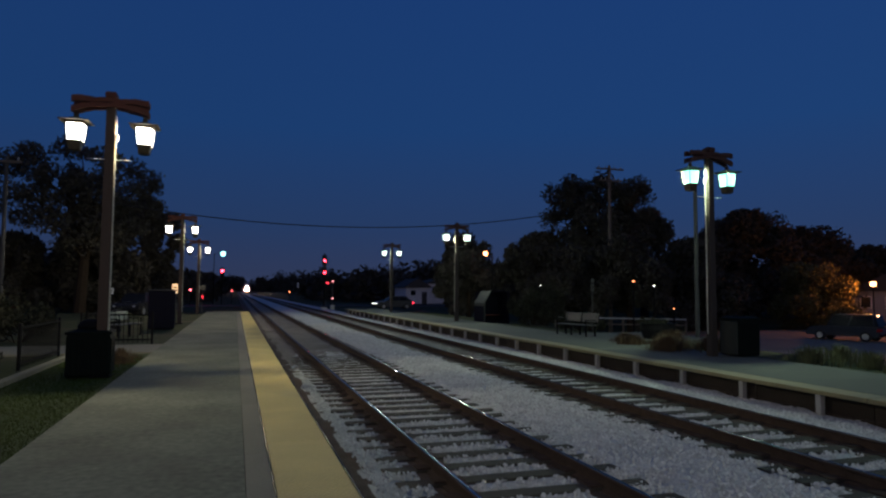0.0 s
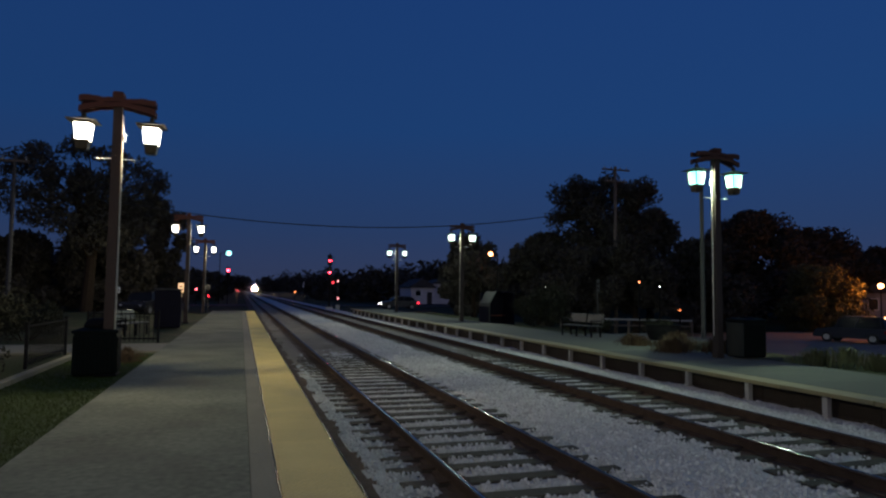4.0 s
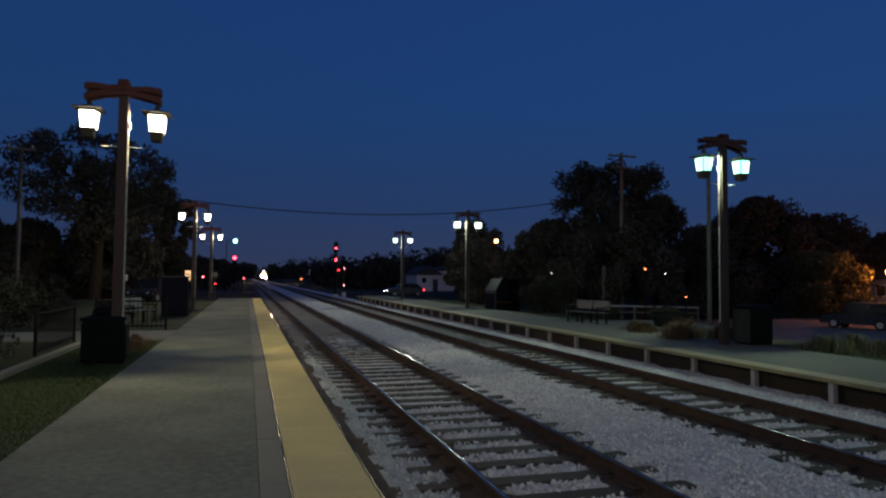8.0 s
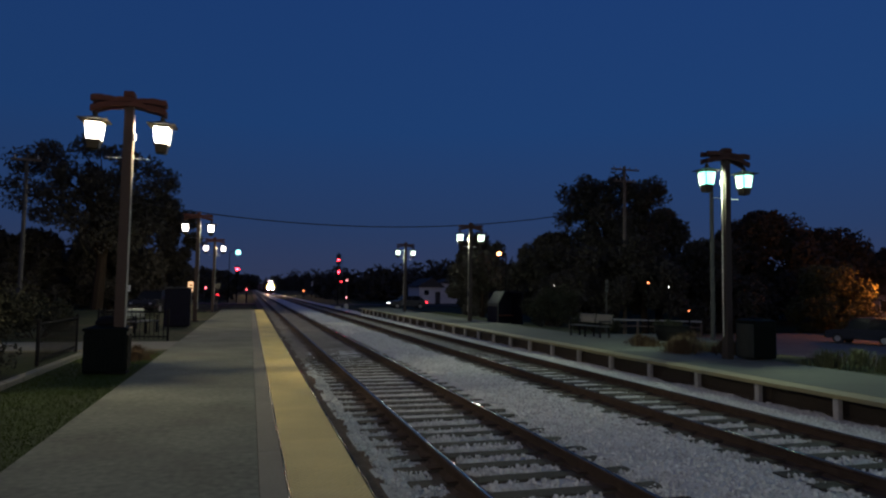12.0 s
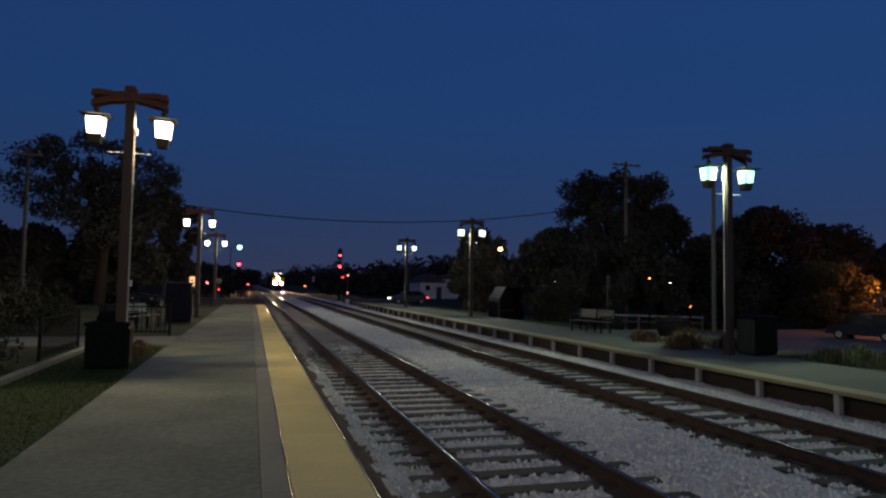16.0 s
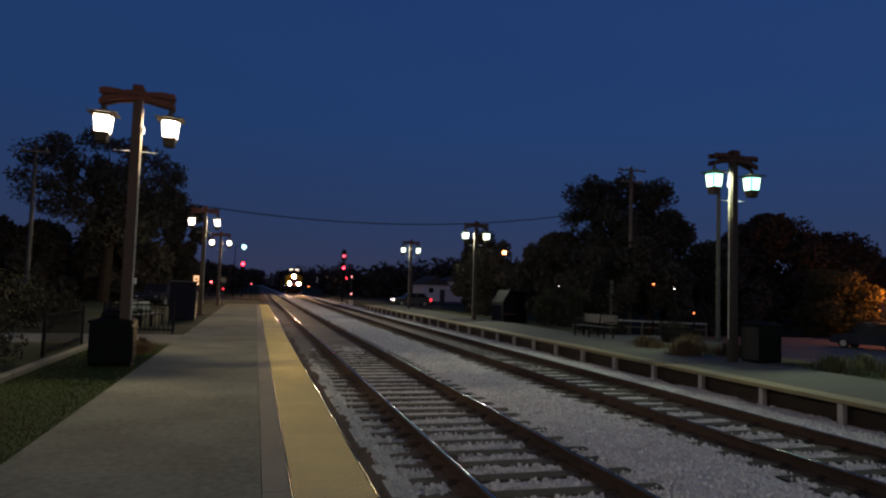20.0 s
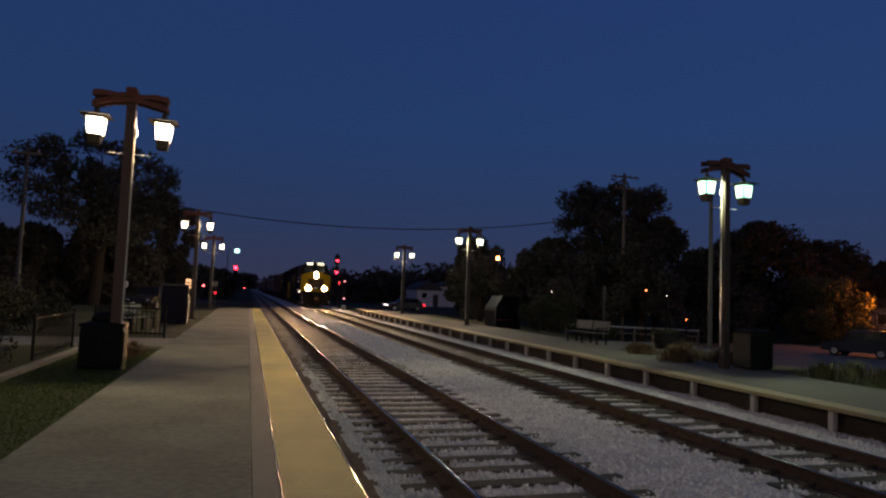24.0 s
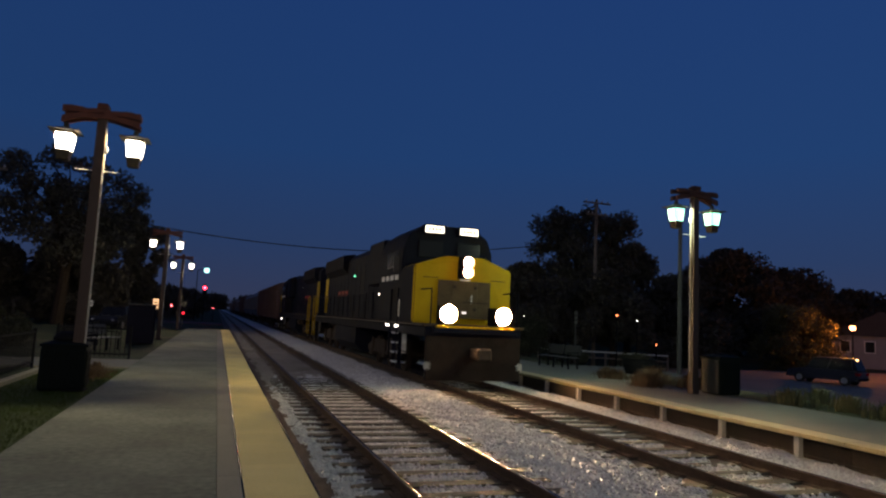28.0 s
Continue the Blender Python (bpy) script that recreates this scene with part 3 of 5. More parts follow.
def build_lamp_post(lens, tint, power, wood, timber):
    p = thing("lamp_post", 0, 0, 0, 0, "", "lamp post")
    bm = bmesh.new()
    lathe(bm, [(0.10, 0.0), (0.088, 0.7), (0.080, 5.43), (0.07, 5.47)], square=True)
    part("pole", bm, wood, p, "brown wooden pole")
    part("base_plate", boxed(-0.19, 0.19, -0.19, 0.19, 0, 0.03, 0.008), M_BLACK, p)
    for dy in (-0.105, 0.105):
        for up in (1, 0):
            bm = prismed([(x, 5.08 + z) for x, z in beam_outline(up)], dy - 0.04, dy + 0.04)
            part("arm", bm, timber, p, "curved red-brown timber arm")
    part("cap", boxed(-0.10, 0.10, -0.15, 0.15, 5.33, 5.45, 0.02), timber, p)
    part("conduit", rodded((0.105, -0.03, 0.6), (0.095, -0.03, 5.0), 0.016, seg=8), M_CONDUIT, p, "thin pale conduit")
    part("junction_box", boxed(0.085, 0.145, -0.07, 0.01, 4.50, 4.64, 0.01), M_STEEL, p)
    bm = bmesh.new()
    rod(bm, (-0.40, 0, 4.15), (0.40, 0, 4.15), 0.010, seg=8)
    part("stay_rod", bm, M_STEEL, p, "thin steel rod through the pole")
    for sx in (-0.605, 0.605):
        lan = part("lantern", lathe(bmesh.new(), [(0.05, 0.50), (0.05, 0.62), (0.02, 0.66)], 8), M_BRASS, p, "square lantern with glowing panes")
        lan.matrix_basis = pose(sx, 0, 4.432) @ Matrix.Diagonal((0.91, 0.91, 0.91, 1))
        part("roof", lathe(bmesh.new(), [(0.175, 0.435), (0.29, 0.448), (0.29, 0.458), (0.17, 0.485), (0.06, 0.54)], square=True), M_BRASS, lan, "wide flared metal roof")
        for k in range(4):
            part("top_frame", boxed(-0.176, 0.176, -0.182, -0.168, 0.392, 0.442, m=pose(0, 0, 0, 0, 0, 90 * k)), M_BRASS, lan)
        bulb = bpy.data.lights.new("bulb", "POINT")
        bulb.energy, bulb.color, bulb.shadow_soft_size = LANTERN_WATTS * power, tint, 0.035
        lamp = new("bulb", bulb)
        lamp.parent = lan
        lamp.location = (0, 0, 0.355)
        bm = bmesh.new()
        lathe(bm, [(0.06, -0.17), (0.108, -0.15), (0.128, 0.03), (0.128, 0.052)], square=True)
        part("base", bm, M_BRASS, lan, "dark tapered metal base")
        for k in range(4):
            t = pose(0, 0, 0, 0, 0, 90 * k)
            bm = bmesh.new()
            q = [bm.verts.new(t @ Vector(v)) for v in ((-0.120, -0.136, 0.055), (0.120, -0.136, 0.055), (0.150, -0.166, 0.40), (-0.150, -0.166, 0.40))]
            q2 = [bm.verts.new(v.co * 0.97) for v in q]
            bm.faces.new(q)
            bm.faces.new(q2[::-1])
            for i in range(4):
                bm.faces.new((q[i], q2[i], q2[(i + 1) % 4], q[(i + 1) % 4]))
            bmesh.ops.recalc_face_normals(bm, faces=bm.faces[:])
            part("pane", bm, lens, lan, "glowing frosted glass pane").visible_shadow = False
            part("corner_bar", rodded(t @ Vector((-0.134, -0.134, 0)), t @ Vector((-0.172, -0.172, 0.43)), 0.017, seg=6), M_BRASS, lan)
    return p


post_l = build_lamp_post(G_LANT_L, (1.0, 0.86, 0.57), 1.0, M_POLE, M_TIMBER)
post_l.matrix_basis = pose(-2.39, 13.8, 0)
tagged(post_l, "brown timber lamp post with two glowing white lanterns on curved arms", group="lamp posts on the platform with lawn")
copy_thing(post_l, pose(-2.61, 34.6, -0.02, 0, 0, 2))
copy_thing(post_l, pose(-2.60, 50.0, -0.13, 0, 0, -2))
copy_thing(post_l, pose(-2.36, -5.0, 0))
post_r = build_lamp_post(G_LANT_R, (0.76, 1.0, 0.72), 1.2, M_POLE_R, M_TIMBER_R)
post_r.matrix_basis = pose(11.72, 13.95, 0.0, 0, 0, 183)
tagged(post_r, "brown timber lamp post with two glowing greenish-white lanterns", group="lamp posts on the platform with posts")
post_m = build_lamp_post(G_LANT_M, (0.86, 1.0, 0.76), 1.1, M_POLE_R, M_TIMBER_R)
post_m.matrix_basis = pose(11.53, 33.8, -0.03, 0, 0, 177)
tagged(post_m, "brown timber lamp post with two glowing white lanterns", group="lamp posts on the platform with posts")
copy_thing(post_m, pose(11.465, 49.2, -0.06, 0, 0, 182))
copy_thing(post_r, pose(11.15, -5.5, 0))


# ---------------------------------------------------------------- trees and shrubs
def leaf_cloud(rng, centres, radii, count, size, flat=1.0):
    """Many small bent leaves gathered in clumps."""
    pick = rng.integers(0, len(centres), count)
    d = rng.normal(size=(count, 3))
    d /= np.linalg.norm(d, axis=1)[:, None]
    d[:, 2] *= flat
    pos = centres[pick] + d * radii[pick][:, None] * (rng.random((count, 1)) ** 0.45)
    a = rng.normal(size=(count, 3))
    a /= np.linalg.norm(a, axis=1)[:, None]
    b = np.cross(a, rng.normal(size=(count, 3)))
    b /= np.linalg.norm(b, axis=1)[:, None]
    s = size * rng.uniform(0.6, 1.3, (count, 1))
    n = np.cross(a, b) * s * 0.15
    v = np.stack([pos - a * s, pos + b * s * 0.45 + n, pos + a * s, pos - b * s * 0.45 + n], 1).reshape(-1, 3)
    f = np.arange(count * 4).reshape(-1, 4)
    return v, f


def tree(x, y, base, height, spread, low, seed, label, count=7000, leaf=0.22, leaves=None, depth=None, clumps=0, crest=0.75, puff=1.0, flat=1.0):
    """A tapered trunk that forks into limbs, with a ragged crown from low to height."""
    if 20 < x and y < 66:
        base, height, low = -1.42, height + 1.3, low + 0.6
    rng = np.random.default_rng(seed)
    t = thing("tree", x, y, base, 0, label, "tree", "trees round the station")
    r = 0.045 * height ** 0.9
    bm = bmesh.new()
    lean = rng.normal(0, 0.03, 2)
    top = Vector((lean[0] * height, lean[1] * height, height * 0.62))
    rod(bm, (0, 0, -0.3), top * 0.5, r, r * 0.75, 9)
    rod(bm, top * 0.49, top, r * 0.76, r * 0.4, 8)
    part("trunk", bm, M_BARK, t)
    depth = depth or spread
    centres, radii = [], []
    n = clumps or int(18 + spread * 7)
    for i in range(n):
        a = 6.283 * (i + rng.random()) / n * 3.0
        h = low + (height - low) * (rng.random() ** 0.85)
        k = (h - low) / (height - low)
        wide = math.sqrt(max(0.02, 1 - (2 * k - crest) ** 2 / 1.6))
        rad = wide * math.sqrt(rng.random()) * 0.88
        centres.append((math.cos(a) * rad * spread, math.sin(a) * rad * depth, h * 0.96))
        radii.append(puff * spread * rng.uniform(0.16, 0.34))
    centres, radii = np.array(centres), np.array(radii)
    centres[:, 2] = np.minimum(centres[:, 2], height - radii * 0.8)
    bm = bmesh.new()
    for c in centres[:: max(1, n // (12 if puff == 1.0 else 30))]:
        start = top * rng.uniform(0.45, 1.0)
        mid = start.lerp(Vector(c), 0.5) + Vector((0, 0, 0.06 * height))
        rod(bm, start, mid, r * 0.32, r * 0.2, 6)
        rod(bm, mid, Vector(c), r * 0.2, r * 0.06, 5)
    part("limb", bm, M_BARK, t)
    v, f = leaf_cloud(rng, centres, radii, count, leaf, flat)
    raw("crown", v.tolist(), f.tolist(), leaves or M_LEAF, t, "ragged leafy crown")
    return t


def bush(x, y, base, rx, ry, h, seed, label, count=2500, leaf=0.07, material=None):
    rng = np.random.default_rng(seed)
    t = thing("bush", x, y, base, 0, label, "bush", "shrubs")
    n = 16
    c = np.stack([rng.uniform(-0.7, 0.7, n) * rx, rng.uniform(-0.7, 0.7, n) * ry, rng.uniform(0.2, 0.8, n) * h], 1)
    c[:, 2] *= 1 - 0.35 * (np.abs(c[:, 0]) / rx)
    rad = rng.uniform(0.2, 0.38, n) * min(rx, h)
    bm = bmesh.new()
    for k in c[:8]:
        rod(bm, (k[0] * 0.2, k[1] * 0.2, -0.05), k, 0.02, 0.008, 5)
    part("stem", bm, M_BARK, t)
    v, f = leaf_cloud(rng, c, rad, count, leaf)
    v[:, 2] = np.maximum(v[:, 2], 0.0)
    raw("foliage", v.tolist(), f.tolist(), material or M_SHRUB, t)
    return t


def tuft(x, y, base, w, h, seed, label, material, count=500):
    """A clump of long arching grass blades."""
    rng = random.Random(seed)
    verts, faces = [], []
    for i in range(count):
        a = rng.uniform(0, 6.283)
        r = w * abs(rng.gauss(0, 0.62))
        bx, by = math.cos(a) * r, math.sin(a) * r
        hh = h * rng.uniform(0.35, 1.0) * math.exp(-0.5 * (r / w) ** 2)
        out = rng.uniform(0.1, 0.45) * hh
        b = a + rng.uniform(-0.8, 0.8)
        ox, oy = math.cos(b) * out, math.sin(b) * out
        px, py = -math.sin(b) * 0.012, math.cos(b) * 0.012
        k = len(verts)
        verts += [(bx - px, by - py, 0), (bx + px, by + py, 0), (bx + ox * 0.4 + px, by + oy * 0.4 + py, hh * 0.7), (bx + ox * 0.4 - px, by + oy * 0.4 - py, hh * 0.7), (bx + ox, by + oy, hh * 0.92)]
        faces += [(k, k + 1, k + 2, k + 3), (k + 3, k + 2, k + 4)]
    ob = raw("grass_tuft", verts, faces, material)
    ob.matrix_basis = pose(x, y, base)
    return tagged(ob, label, "ornamental grass", "grass clumps", "stuff")


tree(-11.2, 55, -0.1, 13.3, 6.6, 5.0, 17, "tall broad tree with open ragged crown, dark against the dusk sky", 16000, 0.17, clumps=88, crest=1.1, puff=0.66, flat=0.75)
tree(-11.3, 60.5, -0.1, 7.2, 3.4, 0.2, 35, "dense dark undergrowth tree below the tall one", 12000, 0.2, M_SHRUB)
tree(-8.1, 68, -0.2, 11.0, 3.4, 1.7, 12, "dark leafy tree beside the tall one", 11000, 0.25, M_LEAF2)
tree(-10.6, 60, -0.2, 8.8, 4.0, 0.3, 13, "dense dark tree at the edge of the lot", 14000, 0.26, M_LEAF2)
tree(-16.6, 58, -0.2, 6.3, 3.0, 0.6, 14, "low dark tree by the utility pole", 10000, 0.27, M_LEAF2)
tree(-21.5, 62, -0.2, 6.6, 3.4, 0.8, 15, "low dark tree by the utility pole", 10000, 0.28, M_LEAF2)
tree(30.6, 50.5, -0.1, 12.0, 5.4, 3.4, 73, "tall rounded tree rising behind the utility pole", 24000, 0.19, clumps=120, crest=1.3, puff=0.75, flat=0.9)
tree(25.4, 53, -0.2, 7.0, 3.6, 0.4, 22, "dense dark tree filling the tree line", 13000, 0.27, M_LEAF2)
tree(21.0, 58, -0.2, 7.2, 3.4, 0.6, 23, "low dark tree at the end of the tree line", 12000, 0.27, M_LEAF2)
tree(37.5, 54, -0.2, 10.4, 3.6, 1.5, 24, "dark tree with thin top", 9000, 0.26)
tree(51.5, 56, -0.1, 10.4, 5.6, 0.8, 25, "broad dark tree by the parking lot", 18000, 0.30, M_LEAF2)
tree(60.0, 56, -0.1, 9.0, 6.0, 0.6, 26, "broad dark tree by the parking lot", 18000, 0.30, M_LEAF2)
tree(70.0, 57, -0.1, 7.3, 5.8, 0.5, 27, "broad dark tree by the parking lot", 16000, 0.32, M_LEAF2)
tree(81.0, 59, -0.1, 6.6, 6.0, 0.5, 28, "low dark tree by the parking lot", 14000, 0.32, M_LEAF2)
tree(35.0, 44, -0.1, 6.0, 4.2, 0.3, 29, "low spreading tree under the taller ones", 11000, 0.26, M_LEAF2)
tree(47.6, 44.2, -0.05, 4.4, 3.7, -1.2, 30, "small tree lit orange by the lot lamp", 13000, 0.17, M_LEAF3)
tree(41.5, 48.0, -0.05, 3.6, 3.4, -1.0, 31, "small dark tree beside the lot", 9000, 0.17, M_LEAF2)
tree(23.5, 43.4, -0.1, 5.2, 3.0, 0.3, 32, "low dark tree behind the rail fence", 10000, 0.2, M_LEAF2)
tree(17.0, 47, -0.1, 4.8, 2.6, 0.3, 33, "low dark tree past the shelter", 9000, 0.2, M_LEAF2)
tree(27.6, 41.4, -0.1, 5.9, 3.4, 0.2, 36, "dense dark tree hiding the foot of the utility pole", 14000, 0.2, M_LEAF2)
bush(-5.9, 15.2, -0.05, 1.7, 1.6, 2.3, 41, "large dark shrub beside the lawn", 6000, 0.06)
bush(-6.6, 24.0, -0.05, 1.3, 1.3, 1.6, 42, "rounded dark shrub behind the fence", 3500, 0.06)
bush(-9.2, 27.0, -0.05, 1.8, 1.6, 1.9, 43, "rounded dark shrub behind the fence", 3500, 0.07)
bush(14.4, 30.5, -0.05, 1.3, 1.5, 1.9, 44, "dense dark shrub beside the shelter", 3500, 0.07)
bush(16.4, 33.5, -0.05, 1.8, 1.5, 2.4, 45, "dense dark shrub beside the shelter", 3500, 0.08)
bush(14.7, 25.8, -0.05, 1.2, 1.0, 0.8, 46, "low shrub behind the bench", 2500, 0.06)
for i, (x, y, w, h) in enumerate(((11.6, 15.6, 0.55, 0.62), (12.4, 16.6, 0.6, 0.6), (11.9, 17.8, 0.5, 0.5), (12.9, 15.4, 0.5, 0.6), (13.2, 17.5, 0.6, 0.65), (12.3, 18.8, 0.4, 0.45))):
    tuft(x, y, -0.03, w, h, 60 + i, "dry tawny ornamental grass clump by the lamp post", M_DRY)
for i, (x, y, w, h) in enumerate(((13.3, 12.4, 0.6, 0.55), (14.0, 11.4, 0.6, 0.5), (13.6, 10.2, 0.5, 0.45), (14.6, 9.3, 0.6, 0.55), (13.5, 8.4, 0.5, 0.4), (14.8, 12.9, 0.6, 0.5), (14.2, 7.0, 0.6, 0.5))):
    tuft(x, y, -0.03, w, h, 80 + i, "green ornamental grass clump beyond the bins", M_BLADE, 260)
for i, (x, y, w, h) in enumerate(((-2.75, 15.4, 0.35, 0.35), (-2.5, 16.3, 0.35, 0.3), (-2.6, 17.3, 0.35, 0.35))):
    tuft(x, y, -0.03, w, h, 95 + i, "dry grass clump at the foot of the lamp post", M_DRY, 300)


def build_grass():
    """Short blades over the lawn strip and the verge."""
    rng = np.random.default_rng(7)
    n = 42000
    x = rng.uniform(-3.7, -2.07, n)
    y = 4.5 + 13.5 * rng.random(n) ** 1.3
    h = rng.uniform(0.012, 0.034, n)
    a = rng.uniform(0, 6.283, n)
    dx, dy = np.cos(a) * 0.004, np.sin(a) * 0.004
    lx, ly = rng.normal(0, 0.014, n), rng.normal(0, 0.014, n)
    z = np.full(n, -0.022)
    v = np.stack([np.stack([x - dx, y - dy, z], 1), np.stack([x + dx, y + dy, z], 1), np.stack([x + lx, y + ly, z + h], 1)], 1).reshape(-1, 3)
    tagged(raw("grass", v.tolist(), np.arange(3 * n).reshape(-1, 3).tolist(), M_TURF), "short green grass blades of the lawn strip", "grass", kind="stuff")


build_grass()


def build_far_woods():
    rng = np.random.default_rng(3)
    centres, radii = [], []
    for i in range(420):
        side = rng.random()
        y = rng.uniform(170, 420)
        if side < 0.4:
            x = -rng.uniform(9, 90)
        else:
            x = rng.uniform(22, 260)
        h = (6.0 + 2.2 * math.sin(x * 0.06) + rng.normal(0, 0.9)) * (0.55 + y / 470)
        for k in range(3):
            centres.append((x + rng.normal(0, 2.5), y + rng.normal(0, 2), h * (0.25 + 0.25 * k)))
            radii.append(rng.uniform(2.4, 4.2))
    for i in range(130):
        x, y = -rng.uniform(9, 70), rng.uniform(66, 84)
        if rng.random() < 0.5:
            x, y = rng.uniform(30, 120), rng.uniform(62, 84)
        h = rng.uniform(4.5, 7.0)
        for k in range(3):
            centres.append((x + rng.normal(0, 1.5), y, h * (0.2 + 0.26 * k)))
            radii.append(rng.uniform(1.3, 2.2))
    for i in range(170):
        x, y = rng.uniform(17, 95), rng.uniform(118, 165)
        h = rng.uniform(3.6, 6.0) + (2.6 if x > 34 else 0)
        for k in range(3):
            centres.append((x + rng.normal(0, 1.5), y, h * (0.2 + 0.26 * k)))
            radii.append(rng.uniform(1.8, 3.0))
    for i in range(120):
        x, y = -rng.uniform(5.0, 15), rng.uniform(106, 330)
        h = rng.uniform(3.0, 5.0) * (0.7 + y / 300)
        for k in range(2):
            centres.append((x + rng.normal(0, 0.8), y, h * (0.25 + 0.4 * k)))
            radii.append(rng.uniform(1.2, 2.0))
    c, r = np.array(centres), np.array(radii)
    v, f = leaf_cloud(rng, c, r, 110000, 0.75)
    far_c, far_r = [], []
    for i in range(260):
        x, y = rng.uniform(-420, 420), rng.uniform(820, 880)
        for k in range(2):
            far_c.append((x, y, rng.uniform(8, 13) * (0.35 + 0.65 * k)))
            far_r.append(rng.uniform(6, 10))
    v2, f2 = leaf_cloud(rng, np.array(far_c), np.array(far_r), 40000, 2.2)
    v, f = np.concatenate([v, v2]), np.concatenate([f, f2 + len(v)])
    v[:, 2] = np.maximum(v[:, 2], -0.45)
    tagged(raw("far_woods", v.tolist(), f.tolist(), M_LEAF2), "distant dark woodland along the railway", "woods", kind="stuff")


build_far_woods()


# ---------------------------------------------------------------- poles, wires, signals, lamps
def utility_pole(x, y, base, height, label, arms=2):
    p = thing("utility_pole", x, y, base, 0, label, "utility pole")
    part("pole", rodded((0, 0, 0), (0, 0, height), (0.085, 0.11, 0.17)[arms], (0.07, 0.08, 0.11)[arms]), M_WOODPOLE if arms == 2 else M_DULLPOLE, p)
    for k in range(arms):
        z = height - 0.35 - 0.9 * k
        part("crossarm", boxed(-0.55 * arms - 0.1 + 0.2 * k, 0.55 * arms + 0.1 - 0.2 * k, -0.16, -0.05, z, z + 0.12, 0.01), M_WOODPOLE, p)
        for sx in ((-0.95 + 0.2 * k, -0.4, 0.4, 0.95 - 0.2 * k) if arms == 2 else (-0.5, 0.5)):
            part("insulator", lathe(bmesh.new(), [(0.02, 0), (0.05, 0.04), (0.035, 0.09), (0.05, 0.13), (0.02, 0.17)], 8), M_GREYBOX, p).matrix_basis = pose(sx, -0.1, z + 0.12)
    return p


utility_pole(27.24, 43.5, -1.4, 12.85, "weathered wooden utility pole with two crossarms")
utility_pole(-10.7, 36.0, -0.05, 8.1, "slim wooden utility pole with one crossarm", 1)
utility_pole(16.25, 20.1, -0.05, 5.6, "plain grey weathered service pole behind the lamp post", 0)


def cable(pts_a, pts_b, sag, r, label):
    a, b = Vector(pts_a), Vector(pts_b)
    n, k = 28, 5
    verts, faces = [], []
    for i in range(n + 1):
        u = i / n
        q = a.lerp(b, u) - Vector((0, 0, sag * 4 * u * (1 - u)))
        verts += [(q.x, q.y + r * math.cos(6.28319 * j / k), q.z + r * math.sin(6.28319 * j / k)) for j in range(k)]
    faces = [(i * k + j, i * k + (j + 1) % k, (i + 1) * k + (j + 1) % k, (i + 1) * k + j) for i in range(n) for j in range(k)]
    return tagged(raw("overhead_cable", verts, faces, M_WIRE), label, "cable")


cable((-9.5, 49, 7.75), (27.3, 50, 8.65), 1.65, 0.04, "black overhead cable sagging across the tracks")


def signal_mast(x, y, base):
    s = thing("railway_signal", x, y, base, 0, "black railway signal mast showing two red lights", "railway signal")
    part("mast", rodded((0, 0, 0), (0, 0, 6.15), 0.08, 0.07), M_BLACK, s)
    part("foundation", boxed(-0.35, 0.35, -0.35, 0.35, -0.1, 0.25, 0.03), M_CONC2, s)
    for z in (4.07, 5.37):
        h = part("signal_head", boxed(-0.24, 0.24, -0.16, 0.12, z - 0.55, z + 0.62, 0.06), M_BLACK, s, "black signal head")
        for dz, lens in ((0.35, M_DARKGLASS), (0.0, G_RED), (-0.35, M_DARKGLASS)):
            bm = rodded((0, -0.17, z + dz), (0, -0.175, z + dz), 0.13 if lens is G_RED else 0.10, seg=14)
            part("lens", bm, lens, h)
            bm = bmesh.new()
            lathe(bm, [(0.13, 0.0), (0.14, 0.0), (0.14, 0.2), (0.13, 0.2)], 12)
            hood = part("hood", bm, M_BLACK, h)
            hood.matrix_basis = pose(0, -0.17, z + dz + 0.07, 90, 0, 0)
            hood.data.transform(Matrix.Diagonal((1.0, 0.35, 0.9, 1)))
    for sx in (0.22, 0.48):
        part("ladder_rail", rodded((sx, 0.2, 0.0), (sx, 0.2, 5.9), 0.018, seg=6), M_DULLPOLE, s)
    for k in range(14):
        part("ladder_rung", rodded((0.22, 0.2, 0.4 + k * 0.39), (0.48, 0.2, 0.4 + k * 0.39), 0.012, seg=6), M_DULLPOLE, s)
    return s


signal_mast(9.22, 72.0, -0.42)


def street_lamp(x, y, base, height, lens, size, label, arm=1.2):
    s = thing("street_lamp", x, y, base, 0, label, "street lamp", "street lamps")
    part("pole", rodded((0, 0, 0), (0, 0, height), 0.08, 0.05), M_BLACK, s)
    part("arm", rodded((0, 0, height - 0.05), (arm, -0.2, height + size * 1.1), 0.03), M_BLACK, s)
    part("hood", lathe(bmesh.new(), [(size * 0.5, size * 0.86), (size * 0.45, size * 0.95), (size * 0.2, size * 1.1), (0.02, size * 1.15)], 14), M_BLACK, s).matrix_basis = pose(arm, -0.2, height)
    part("bulb", lathe(bmesh.new(), [(size * 0.3, -size * 0.95), (size * 0.8, -size * 0.62), (size, 0.0), (size * 0.85, size * 0.55), (size * 0.45, size * 0.88)], 14), lens, s, "glowing lamp bowl").matrix_basis = pose(arm, -0.2, height)
    return s


def signal_single(x, y, base):
    s = thing("railway_signal", x, y, base, 0, "railway signal mast showing one red light", "railway signal")
    part("mast", rodded((0, 0, 0), (0, 0, 5.4), 0.08, 0.07), M_BLACK, s)
    h = part("signal_head", boxed(-0.26, 0.26, -0.15, 0.12, 4.1, 5.4, 0.06), M_BLACK, s)
    part("lens", rodded((0, -0.16, 4.95), (0, -0.17, 4.95), 0.21, seg=16), G_RED, h)
    return s


